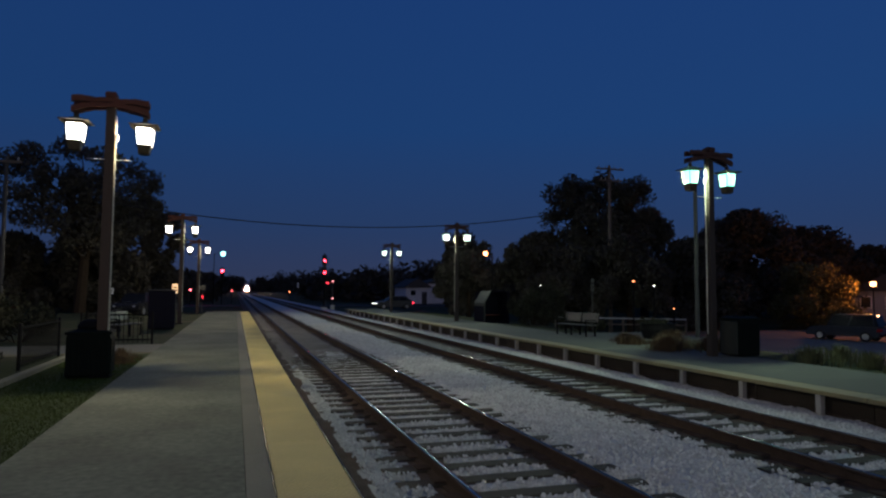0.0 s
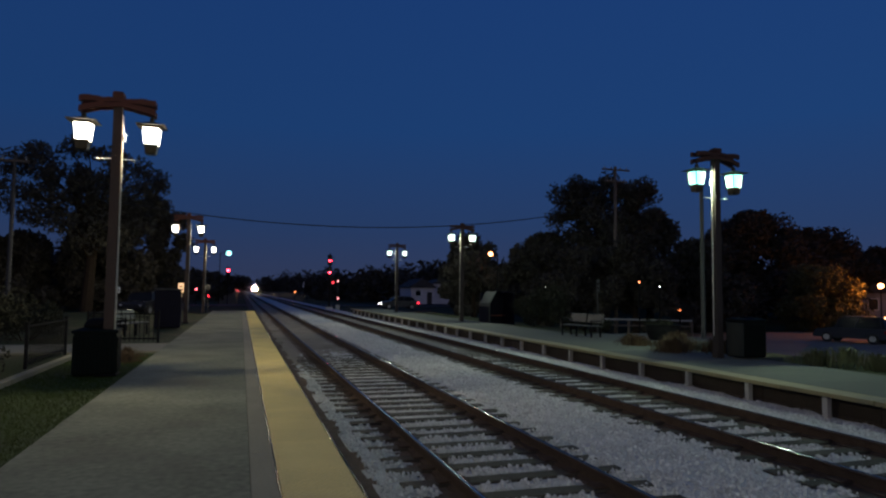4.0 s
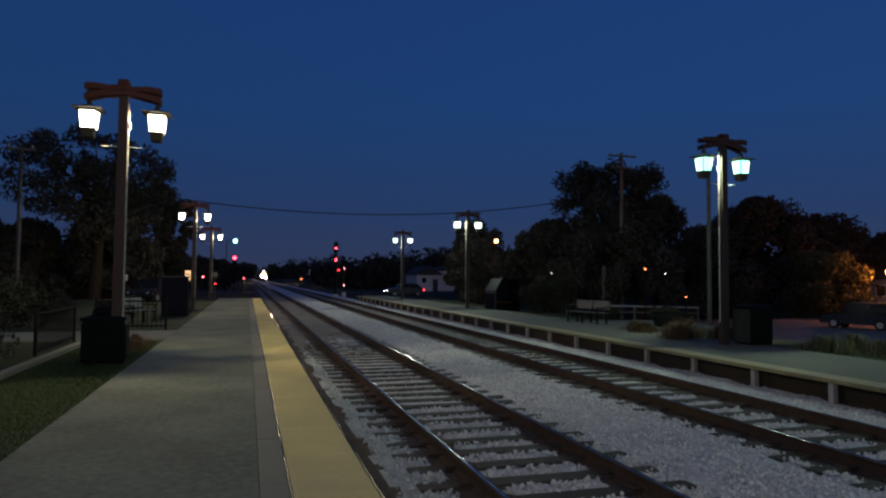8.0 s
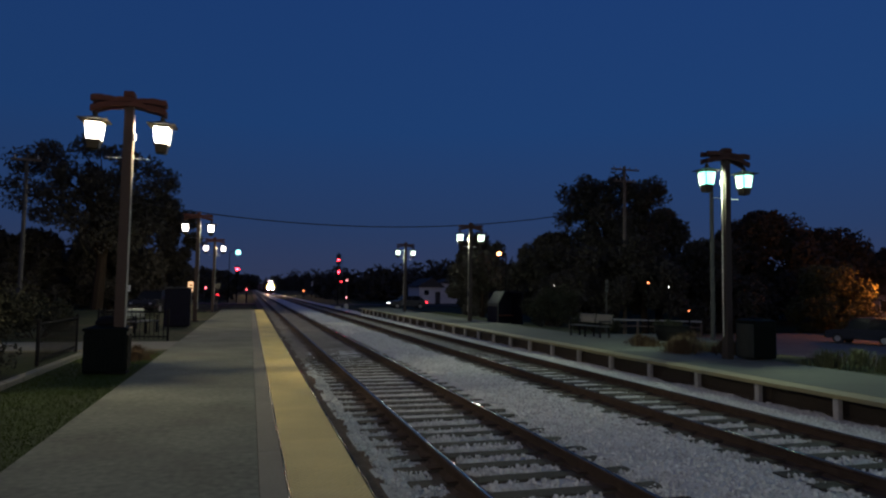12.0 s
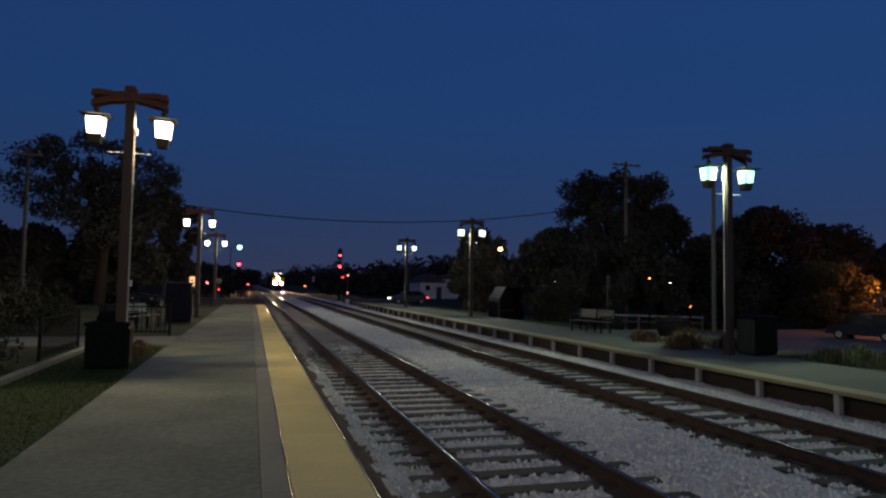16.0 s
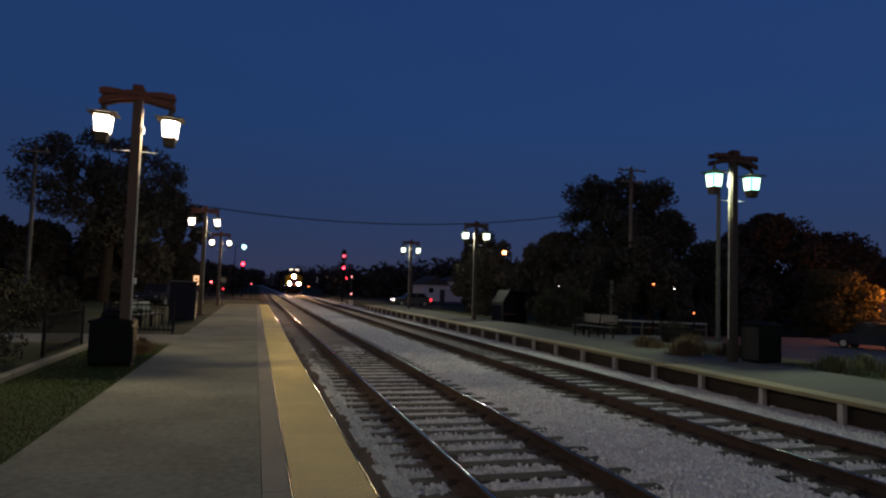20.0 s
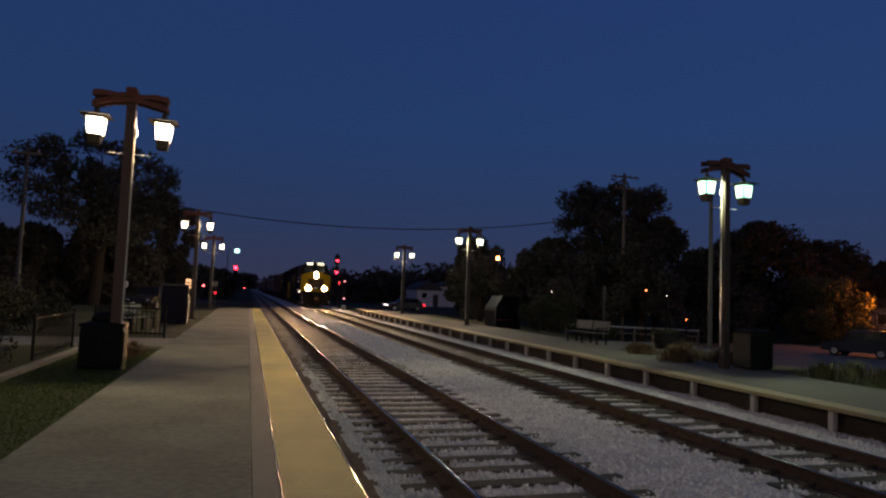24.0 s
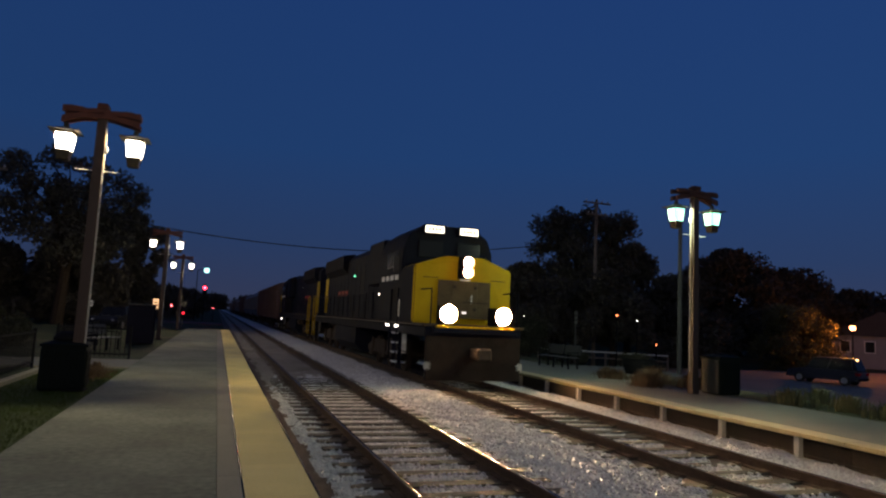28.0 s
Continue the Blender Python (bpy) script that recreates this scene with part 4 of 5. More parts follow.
signal_single(-1.90, 97.5, -0.60)
street_lamp(-3.08, 99.0, -0.42, 7.28, G_COOL, 0.34, "black pole street lamp with cool greenish light")
street_lamp(17.5, 43.4, -0.55, 4.93, G_ORANGE2, 0.15, "black pole street lamp glowing sodium orange", -0.6)


def lot_lamp(x, y, base):
    s = thing("lot_lamp", x, y, base, 0, "short black post lamp with an orange globe", "street lamp")
    part("pole", lathe(bmesh.new(), [(0.11, 0), (0.10, 0.5), (0.055, 0.6), (0.045, 3.65)], 10), M_BLACK, s)
    part("collar", lathe(bmesh.new(), [(0.05, 3.62), (0.13, 3.68), (0.13, 3.72)], 12), M_BLACK, s)
    bm = bmesh.new()
    bmesh.ops.create_uvsphere(bm, u_segments=18, v_segments=10, radius=0.23, matrix=Matrix.Translation((0, 0, 3.92)))
    part("globe", bm, G_ORANGE, s, "glowing sodium-orange globe", True).visible_shadow = False
    bulb = bpy.data.lights.new("bulb", "POINT")
    bulb.energy, bulb.color, bulb.shadow_soft_size = 1000, (1.0, 0.32, 0.05), 0.08
    lamp = new("bulb", bulb)
    lamp.parent = s
    lamp.location = (0, 0, 3.92)
    part("cap", lathe(bmesh.new(), [(0.12, 4.12), (0.08, 4.18), (0.02, 4.25)], 12), M_BLACK, s)
    return s


lot_lamp(49.6, 40.0, -1.41)


def porch_lamp(x, y, z, lens, r, label):
    g = ground_height(x, y)
    z = z - g
    s = thing("distant_lamp", x, y, g, 0, label, "lamp", "distant lamps")
    part("pole", rodded((0, 0, 0), (0, 0, z), 0.05), M_BLACK, s)
    bm = bmesh.new()
    bmesh.ops.create_uvsphere(bm, u_segments=10, v_segments=6, radius=r, matrix=Matrix.Translation((0, 0, z + 0.1 + r)))
    part("bulb", bm, lens, s)
    return s


# ---------------------------------------------------------------- platform furniture
def trash_bin(x, y, base, rz, w, h, label):
    b = thing("trash_bin", x, y, base, rz, label, "trash bin", "trash bins")
    bm = bmesh.new()
    lathe(bm, [(w * 0.46, 0.03), (w * 0.5, 0.08), (w * 0.5, h - 0.06), (w * 0.47, h)], square=True)
    part("body", bm, M_GREENBIN, b)
    for i in range(9):
        u = -w / 2 + 0.05 + i * (w - 0.1) / 8
        part("slat", boxed(u - 0.025, u + 0.025, -w / 2 - 0.02, -w / 2 + 0.004, 0.08, h - 0.08, 0.005), M_GREENBIN, b)
        part("slat", boxed(w / 2 - 0.004, w / 2 + 0.02, u - 0.025, u + 0.025, 0.08, h - 0.08, 0.005), M_GREENBIN, b)
    part("lid", lathe(bmesh.new(), [(w * 0.53, h), (w * 0.53, h + 0.05), (w * 0.30, h + 0.10), (w * 0.28, h + 0.10)], square=True), M_GREENBIN, b, "dark flat lid with round opening")
    part("rim", lathe(bmesh.new(), [(w * 0.22, h + 0.10), (w * 0.24, h + 0.13), (w * 0.2, h + 0.13)], 16), M_BLACK, b)
    return b


bin_l = trash_bin(-2.62, 14.0, -0.02, 4, 0.74, 0.82, "large dark green slatted litter bin beside the lamp post")
part("dome_cover", lathe(bmesh.new(), [(0.24, 0.93), (0.235, 0.98), (0.20, 1.04), (0.13, 1.08), (0.04, 1.095)], 16), M_BLACK, bin_l, "low rounded black cover", True)
bin_r = trash_bin(12.42, 13.76, TOP_R, 2, 0.66, 0.93, "dark green slatted litter bin on the platform, track face paler")
# Paler cover added where the headlights strike the bin's track side.
part("side_panel", boxed(-0.358, -0.332, -0.29, 0.29, 0.06, 0.90, 0.006), M_PANEL, bin_r, "paler cover standing for the headlit track face")


def bench(x, y, base, rz, label, material):
    b = thing("bench", x, y, base, rz, label, "bench", "benches")
    for i in range(4):
        part("seat_slat", boxed(-0.9, 0.9, -0.25 + i * 0.125, -0.145 + i * 0.125, 0.43, 0.465, 0.008), material, b)
    for sx in (-0.46, 0.46):
        s = part("back_panel", boxed(-0.43, 0.43, -0.016, 0.016, -0.17, 0.17, 0.01), material, b, "solid back panel")
        s.matrix_basis = pose(sx, 0.32, 0.72, -12)
    for sx in (-0.8, 0, 0.8):
        part("leg", boxed(sx - 0.03, sx + 0.03, -0.24, -0.19, 0, 0.43, 0.006), M_BLACK, b)
        part("leg", boxed(sx - 0.03, sx + 0.03, 0.2, 0.25, 0, 0.43, 0.006), M_BLACK, b)
        part("back_support", rodded((sx, 0.25, 0.4), (sx, 0.37, 0.95), 0.022, seg=6), M_BLACK, b)
        if sx:
            part("armrest", boxed(sx - 0.03, sx + 0.03, -0.26, 0.28, 0.62, 0.65, 0.008), M_BLACK, b)
            part("arm_post", boxed(sx - 0.02, sx + 0.02, -0.24, -0.2, 0.465, 0.62, 0.004), M_BLACK, b)
    return b


bench(12.28, 22.03, TOP_R - 0.05, -77, "pale slatted platform bench with black iron legs", M_BENCH)
bench(-3.75, 25.6, -0.03, 72, "weathered dark slatted bench with iron legs by the fence", M_BENCH)


def planter(x, y, base, r, h, label):
    """A round tub that tapers to a small foot, full of clipped greenery."""
    p = thing("planter", x, y, base, 0, label, "planter")
    part("tub", lathe(bmesh.new(), [(r * 0.74, 0.0), (r * 0.80, 0.03), (r * 0.97, h * 0.55), (r * 0.97, h * 0.8)], 24), M_BLACK, p)
    part("rim", lathe(bmesh.new(), [(r * 0.97, h * 0.80), (r * 1.03, h * 0.82), (r * 1.03, h * 0.88), (r * 0.93, h * 0.88)], 24), M_BLACK, p)
    rng = np.random.default_rng(90)
    c = np.stack([rng.uniform(-0.6, 0.6, 14) * r, rng.uniform(-0.6, 0.6, 14) * r, np.full(14, h * 0.9)], 1)
    v, f = leaf_cloud(rng, c, rng.uniform(0.12, 0.2, 14), 1200, 0.05)
    raw("greenery", v.tolist(), f.tolist(), M_SHRUB, p, "low dark greenery")
    return p


planter(14.25, 19.75, 0.04, 0.60, 0.62, "dark round tub planter behind the platform")


def kiosk(x, y, base, rz, w, d, h, label):
    k = thing("kiosk", x, y, base, rz, label, "kiosk")
    part("body", boxed(-w / 2, w / 2, -d / 2, d / 2, 0, h - 0.1, 0.04), M_BLUEBOX, k)
    part("roof", boxed(-w / 2 - 0.05, w / 2 + 0.05, -d / 2 - 0.05, d / 2 + 0.05, h - 0.1, h - 0.04, 0.02), M_BENCH, k, "dull flat roof edge")
    part("panel", boxed(-w / 2 + 0.08, w / 2 - 0.08, -d / 2 - 0.015, -d / 2, 0.25, h - 0.25, 0.006), M_BLUEBOX, k)
    part("side_panel", boxed(w / 2, w / 2 + 0.015, -d / 2 + 0.08, d / 2 - 0.08, 0.25, h - 0.25, 0.006), M_BLUEBOX, k)
    return k


kiosk(-3.02, 30.6, -0.02, 3, 1.05, 1.0, 1.72, "dark navy box kiosk with a dull flat roof")


def shelter(x, y, base, rz):
    """A small shelter with sloped, rounded ends."""
    s = thing("shelter", x, y, base, rz, "small dark blue shelter with a dull sloped side", "shelter")
    out = [(-0.75, 0), (-0.75, 1.1), (-0.35, 1.75), (0.75, 1.75), (0.75, 0), (0.69, 0), (0.69, 1.69), (-0.31, 1.69), (-0.69, 1.07), (-0.69, 0)]
    part("shell", prismed(out, -0.6, 0.6), M_BLUEBOX, s)
    part("back", boxed(-0.69, 0.69, 0.52, 0.58, 0, 1.69), M_BLUEBOX, s)
    part("edge_trim", prismed([(-0.79, 0), (-0.79, 1.12), (-0.37, 1.80), (-0.33, 1.76), (-0.75, 1.1), (-0.75, 0)], -0.64, -0.58), M_PANEL, s, "sloped edge trim")
    part("sloped_panel", prismed([(-0.77, 0.95), (-0.77, 1.12), (-0.39, 1.74), (-0.365, 1.72), (-0.75, 1.1), (-0.75, 0.95)], -0.56, 0.56), M_DULLPOLE, s, "dull grey sloped side panel")
    part("seat", boxed(-0.6, 0.6, 0.1, 0.5, 0.42, 0.47, 0.01), M_TIMBER, s)
    return s


shelter(13.2, 32.8, -0.05, 8)


def sign_post(x, y, base, h, w, hh, label, material, rz=0):
    s = thing("sign", x, y, base, rz, label, "sign", "signs")
    part("post", rodded((0, 0, 0), (0, 0, h), 0.026), M_DULLPOLE, s)
    part("plate", boxed(-w / 2, w / 2, -0.045, -0.03, h - hh, h, 0.004), material, s)
    part("writing", boxed(-w * 0.3, w * 0.3, -0.048, -0.045, h - hh * 0.45, h - hh * 0.3), M_BLACK, s)
    part("writing", boxed(-w * 0.3, w * 0.3, -0.048, -0.045, h - hh * 0.75, h - hh * 0.6), M_BLACK, s)
    return s


sign_post(-4.95, 30.0, -0.05, 1.75, 0.22, 0.24, "small white plate on a thin steel post", M_WHITE)
sign_post(-2.80, 33.9, -0.02, 1.95, 0.24, 0.46, "upright yellow plate on a post, given a glow", G_SIGN)
sign_post(-2.5, 54.5, -0.2, 2.2, 0.35, 0.35, "small dull plate past the platform end", M_BENCH)
sign_post(10.68, 120.0, -0.42, 3.5, 0.22, 0.9, "slender pale marker post down the line", M_WHITE)
sign_post(14.4, 24.4, -0.05, 2.3, 0.14, 0.55, "narrow dull sign on a post by the bench", M_DULLPOLE)


def iron_fence(x, y, base, rz, length, h, label):
    f = thing("iron_fence", x, y, base, rz, label, "fence", "iron fences")
    part("top_rail", boxed(0, length, -0.02, 0.02, h - 0.06, h - 0.02, 0.004), M_BLACK, f)
    part("bottom_rail", boxed(0, length, -0.02, 0.02, 0.12, 0.16, 0.004), M_BLACK, f)
    first = None
    for i in range(int(length / 0.14) + 1):
        if first is None:
            first = part("picket", boxed(-0.009, 0.009, -0.009, 0.009, 0.05, h), M_BLACK, f)
        else:
            same_mesh(first, "picket", f, pose(i * 0.14, 0, 0))
    n = max(1, round(length / 2.4))
    for i in range(n + 1):
        part("post", boxed(i * length / n - 0.03, i * length / n + 0.03, -0.03, 0.03, 0, h + 0.06, 0.005), M_BLACK, f)
    return f


iron_fence(-4.25, 15.6, -0.05, 90, 3.2, 0.92, "low black iron picket fence along the lawn")
iron_fence(-4.4, 22.0, -0.05, 90, 7.0, 0.95, "low black iron picket fence along the path")
iron_fence(-2.45, 22.2, -0.05, 172, 1.9, 0.95, "short black iron railing at the path corner")


def rail_fence(x, y, z, length, fall, label):
    f = thing("rail_fence", x, y, -1.43, 0, label, "fence")
    n = round(length / 2.6)
    for i in range(n + 1):
        top = z + 1.43 - fall * i / n
        part("post", boxed(i * 2.6 - 0.06, i * 2.6 + 0.06, -0.06, 0.06, -0.02, top + 0.03, 0.01), M_WOODPOLE, f)
    for i in range(n):
        for drop, h, paint in ((0.0, 0.11, M_GREYBOX), (0.42, 0.09, M_WOODPOLE)):
            r = part("rail", boxed(0.0, 2.59, -0.10, -0.062, -h, 0.0, 0.008), paint, f)
            r.matrix_basis = pose(i * 2.6, 0, z + 1.43 - drop - fall * i / n, 0, math.degrees(fall / n / 2.6), 0)
    return f


rail_fence(20.6, 39.6, 0.03, 10.4, 0.22, "low rail fence with a pale painted top rail")


# ---------------------------------------------------------------- vehicles and houses
def motor_car(x, y, base, rz, paint, label, tall=1.45, tail=None, head=None, boxy=False):
    c = thing("car", x, y, base, rz, label, "car", "parked cars")
    low = [(-2.2, 0.32), (-2.25, 0.62), (-2.1, 0.86), (-0.95, 0.98), (1.75, 1.0), (2.18, 0.9), (2.22, 0.45), (2.1, 0.3)]
    bm = prismed([(u, v) for u, v in low], -0.88, 0.88)
    bmesh.ops.bevel(bm, geom=bm.edges[:], offset=0.06, segments=2, affect="EDGES")
    part("body", bm, paint, c, smooth=False)
    bm = bmesh.new()
    top = [(-1.05, 0.97), (-0.45, tall - 0.06), (0.1, tall), (1.4, tall - 0.03), (1.95, 0.99)]
    if boxy:
        top = [(-1.05, 0.97), (-0.5, tall - 0.06), (0.1, tall), (1.85, tall - 0.02), (2.12, 0.99)]
    prism(bm, top, -0.76, 0.76)
    for v in bm.verts:
        if v.co.z > 1.1:
            v.co.y *= 0.86
    part("cabin", bm, M_DARKGLASS, c, "dark glazed cabin")
    part("roof", boxed(-0.42, 1.86 if boxy else 1.42, -0.66, 0.66, tall - 0.05, tall + 0.025, 0.02), paint, c)
    for px in (-0.72, 0.45, 2.0 if boxy else 1.62):
        for sy in (-1, 1):
            part("pillar", rodded((px - 0.15, sy * 0.77, 0.98), (px + (0.12 if px < 1 else -0.25), sy * 0.665, tall - 0.02), 0.035, seg=6), paint, c)
    for wx in (-1.38, 1.38):
        for sy in (-0.82, 0.82):
            w = part("wheel", rodded((wx, sy - 0.1, 0.33), (wx, sy + 0.1, 0.33), 0.33, seg=20), M_RUBBER, c)
            part("rim", rodded((wx, sy + (0.102 if sy > 0 else -0.102), 0.33), (wx, sy + (0.11 if sy > 0 else -0.11), 0.33), 0.2, seg=14), M_STEEL, w)
    for sy in (-0.62, 0.62):
        part("headlight", boxed(-2.27, -2.16, sy - 0.08, sy + 0.08, 0.62, 0.72, 0.02), head or M_STEEL, c)
        part("tail_light", boxed(2.02, 2.25, min(sy * 0.8, sy * 1.45), max(sy * 0.8, sy * 1.45), 0.68, 0.86, 0.02), tail or M_LENSRED, c)
    part("bumper", boxed(2.1, 2.29, -0.8, 0.8, 0.36, 0.52, 0.03), M_BLACK, c)
    part("bumper", boxed(-2.31, -2.12, -0.8, 0.8, 0.34, 0.5, 0.03), M_BLACK, c)
    return c


M_LENSRED = glass("red_plastic_lens", (0.25, 0.01, 0.01), 0.2)
G_SUVTAIL = glow("lit_lamp_on_car", (1.0, 0.45, 0.2), 8.0)
suv = motor_car(39.1, 33.5, -1.41, -70, M_CARBLUE, "dark blue parked car with a lit rear lamp", 1.72, boxy=True)
part("brake_lamp", boxed(1.84, 1.92, -0.25, 0.05, 1.64, 1.71, 0.01), G_SUVTAIL, suv, "lit lamp at the roof edge")
motor_car(50.5, 34.5, -1.41, -70, M_CARDARK, "dark parked car in the lot", 1.5)
motor_car(-13.0, 39.0, -0.1, 5, M_CARDARK, "dark parked car behind the fence", 1.5)
motor_car(-6.2, 48.0, -0.1, 75, M_CARDARK, "dark parked car near the trees", 1.5)
motor_car(17.6, 74.4, -0.44, 2, M_CARSILVER, "pale car waiting near the crossing with lights on", 1.5, G_REDDIM, G_WHITELAMP)


def house(x, y, base, rz, w, d, h, roof_h, label, paint=None):
    o = thing("house", x, y, base, rz, label, "house", "houses")
    part("wall", boxed(-w / 2, w / 2, -d / 2, d / 2, 0, h), paint or M_SIDING, o)
    part("roof", prismed([(-w / 2 - 0.3, h - 0.05), (0, h + roof_h), (w / 2 + 0.3, h - 0.05), (w / 2 + 0.3, h - 0.2), (-w / 2 - 0.3, h - 0.2)], -d / 2 - 0.3, d / 2 + 0.3), M_ROOF, o)
    for i in range(int(w // 2.2)):
        u = -w / 2 + 1.2 + i * 2.2
        wnd = part("window", boxed(u - 0.5, u + 0.5, -d / 2 - 0.05, -d / 2 + 0.02, h * 0.45, h * 0.8, 0.01), M_WHITE, o)
        part("pane", boxed(u - 0.42, u + 0.42, -d / 2 - 0.06, -d / 2 - 0.05, h * 0.45 + 0.08, h * 0.8 - 0.08), M_DARKGLASS, wnd)
    part("door", boxed(w / 2 - 1.3, w / 2 - 0.4, -d / 2 - 0.04, -d / 2 + 0.02, 0, 2.0, 0.01), M_ROOF, o)
    return o


house(28.7, 108, -0.42, 0, 4.0, 8, 2.9, 1.35, "pale grey clapboard house beyond the crossing")
house(33.6, 110, -0.42, 0, 5.2, 8, 3.6, 0.7, "pale grey clapboard house beyond the crossing")
house(68.5, 52.0, -1.42, -50, 9.0, 8, 3.6, 2.4, "pale house at the edge of the parking lot, siding dimmed", M_DULLSIDING)
house(-24.0, 78, -0.42, 10, 12.0, 8, 3.0, 1.6, "dark house among the trees", M_DULLSIDING)
porch_lamp(25.6, 38.0, 2.26, G_WARM, 0.075, "small warm porch lamp among the trees")
porch_lamp(27.2, 38.0, 2.03, G_WHITELAMP, 0.03, "tiny white lamp among the trees")
porch_lamp(28.8, 38.0, 0.40, G_WARM, 0.055, "small warm lamp at the lot edge")
porch_lamp(20.63, 42.0, 2.0, G_WHITELAMP, 0.04, "tiny white lamp among the trees")
porch_lamp(14.14, 24.5, 0.45, G_PINK, 0.035, "tiny pinkish lamp behind the bench")
porch_lamp(26.92, 36.0, -0.66, G_PALE, 0.05, "tiny white lamp low in the lot")
porch_lamp(-5.72, 92.0, 1.40, G_PINKRED, 0.13, "small pinkish red lamp past the platform end")
porch_lamp(-0.54, 95.0, 1.34, G_PINKRED, 0.07, "small pinkish lamp near the crossing")
porch_lamp(-4.2, 92.0, 0.5, G_REDDIM, 0.14, "small red lamp near the road")
porch_lamp(11.5, 150.0, 1.0, G_WARM, 0.18, "small warm lamp down the line")
flasher = thing("crossing_flasher", 10.16, 72.0, -0.42, 0, "crossing flasher post with two pinkish red lamps", "signal")
part("mast", rodded((0, 0, 0), (0, 0, 3.6), 0.05), M_DULLPOLE, flasher)
for z in (1.22, 3.12):
    back = part("backing", rodded((0, -0.06, z), (0, -0.03, z), 0.20, seg=16), M_BLACK, flasher, "round black backing disc")
    part("lens", rodded((0, -0.09, z), (0, -0.062, z), 0.095, seg=14), G_PINK, back)
for dx, z in ((-0.59, 2.93),):
    side = part("side_arm", rodded((0, 0, z), (dx, -0.03, z), 0.025, seg=6), M_DULLPOLE, flasher)
    part("lens", rodded((dx, -0.09, z), (dx, -0.06, z), 0.09, seg=12), G_REDDIM, side, "small red lamp")
part("base_box", boxed(-0.22, 0.22, -0.2, 0.2, -0.05, 0.5, 0.03), M_GREYBOX, flasher, "pale equipment box")


# ---------------------------------------------------------------- the train
def wheelset(parent, y, r):
    bm = bmesh.new()
    for sx in (-1, 1):
        rod(bm, (sx * 0.70, 0, 0), (sx * 0.82, 0, 0), r, seg=24)
        rod(bm, (sx * 0.68, 0, 0), (sx * 0.70, 0, 0), r + 0.03, seg=24)
        for k in range(3):
            a = k * 2.094
            rod(bm, (sx * 0.82, math.cos(a) * r * 0.6, math.sin(a) * r * 0.6), (sx * 0.835, math.cos(a) * r * 0.6, math.sin(a) * r * 0.6), r * 0.16, seg=8)
    rod(bm, (-0.95, 0, 0), (0.95, 0, 0), 0.09, seg=10)
    w = part("wheelset", bm, M_GRIME, parent, "steel wheels on an axle")
    w.matrix_basis = pose(0, y, r)
    return w


def bogie(parent, y, axles, r):
    n = len(axles)
    reach = axles[-1] + 0.75
    bm = bmesh.new()
    for sx in (-1, 1):
        prism(bm, [(-reach, 0.62), (-reach + 0.2, 0.45), (reach - 0.2, 0.45), (reach, 0.62), (reach * 0.6, 0.95), (-reach * 0.6, 0.95)], sx * 1.0 - 0.08, sx * 1.0 + 0.08, "x")
        for a in axles:
            box(bm, sx * 1.0 - 0.13, sx * 1.0 + 0.13, a - 0.2, a + 0.2, 0.3, 0.75, 0.04)
            box(bm, sx * 1.12 - 0.04, sx * 1.12 + 0.04, a - 0.42, a - 0.28, 0.55, 1.0, 0.02)
    box(bm, -0.9, 0.9, -0.4, 0.4, 0.5, 0.95, 0.05)
    t = part("bogie", bm, M_GRIME, parent, "grimy cast steel bogie frame")
    t.matrix_basis = pose(0, y, 0)
    return [wheelset(t, a, r) for a in axles]


def tube(centre, y0, y1, r_in, r_out, seg=20):
    """An open barrel along y."""
    bm = bmesh.new()
    rings = []
    for r, y in ((r_in, y0), (r_out, y0), (r_out, y1), (r_in, y1)):
        rings.append([bm.verts.new((centre[0] + r * math.cos(6.28319 * i / seg), y, centre[2] + r * math.sin(6.28319 * i / seg))) for i in range(seg)])
    for k in range(4):
        a, b = rings[k], rings[(k + 1) % 4]
        for i in range(seg):
            bm.faces.new((a[i], a[(i + 1) % seg], b[(i + 1) % seg], b[i]))
    bmesh.ops.recalc_face_normals(bm, faces=bm.faces[:])
    return bm


def louvre(centre, y0, y1, r, gap):
    """An egg-crate grille added unseen inside a lamp barrel to keep its beam narrow."""
    bm = bmesh.new()
    n = int(r / gap)
    for i in range(-n, n + 1):
        h = math.sqrt(r * r - (i * gap) ** 2)
        box(bm, centre[0] + i * gap - 0.001, centre[0] + i * gap + 0.001, y0, y1, centre[2] - h, centre[2] + h)
        box(bm, centre[0] - h, centre[0] + h, y0, y1, centre[2] + i * gap - 0.001, centre[2] + i * gap + 0.001)
    return bm


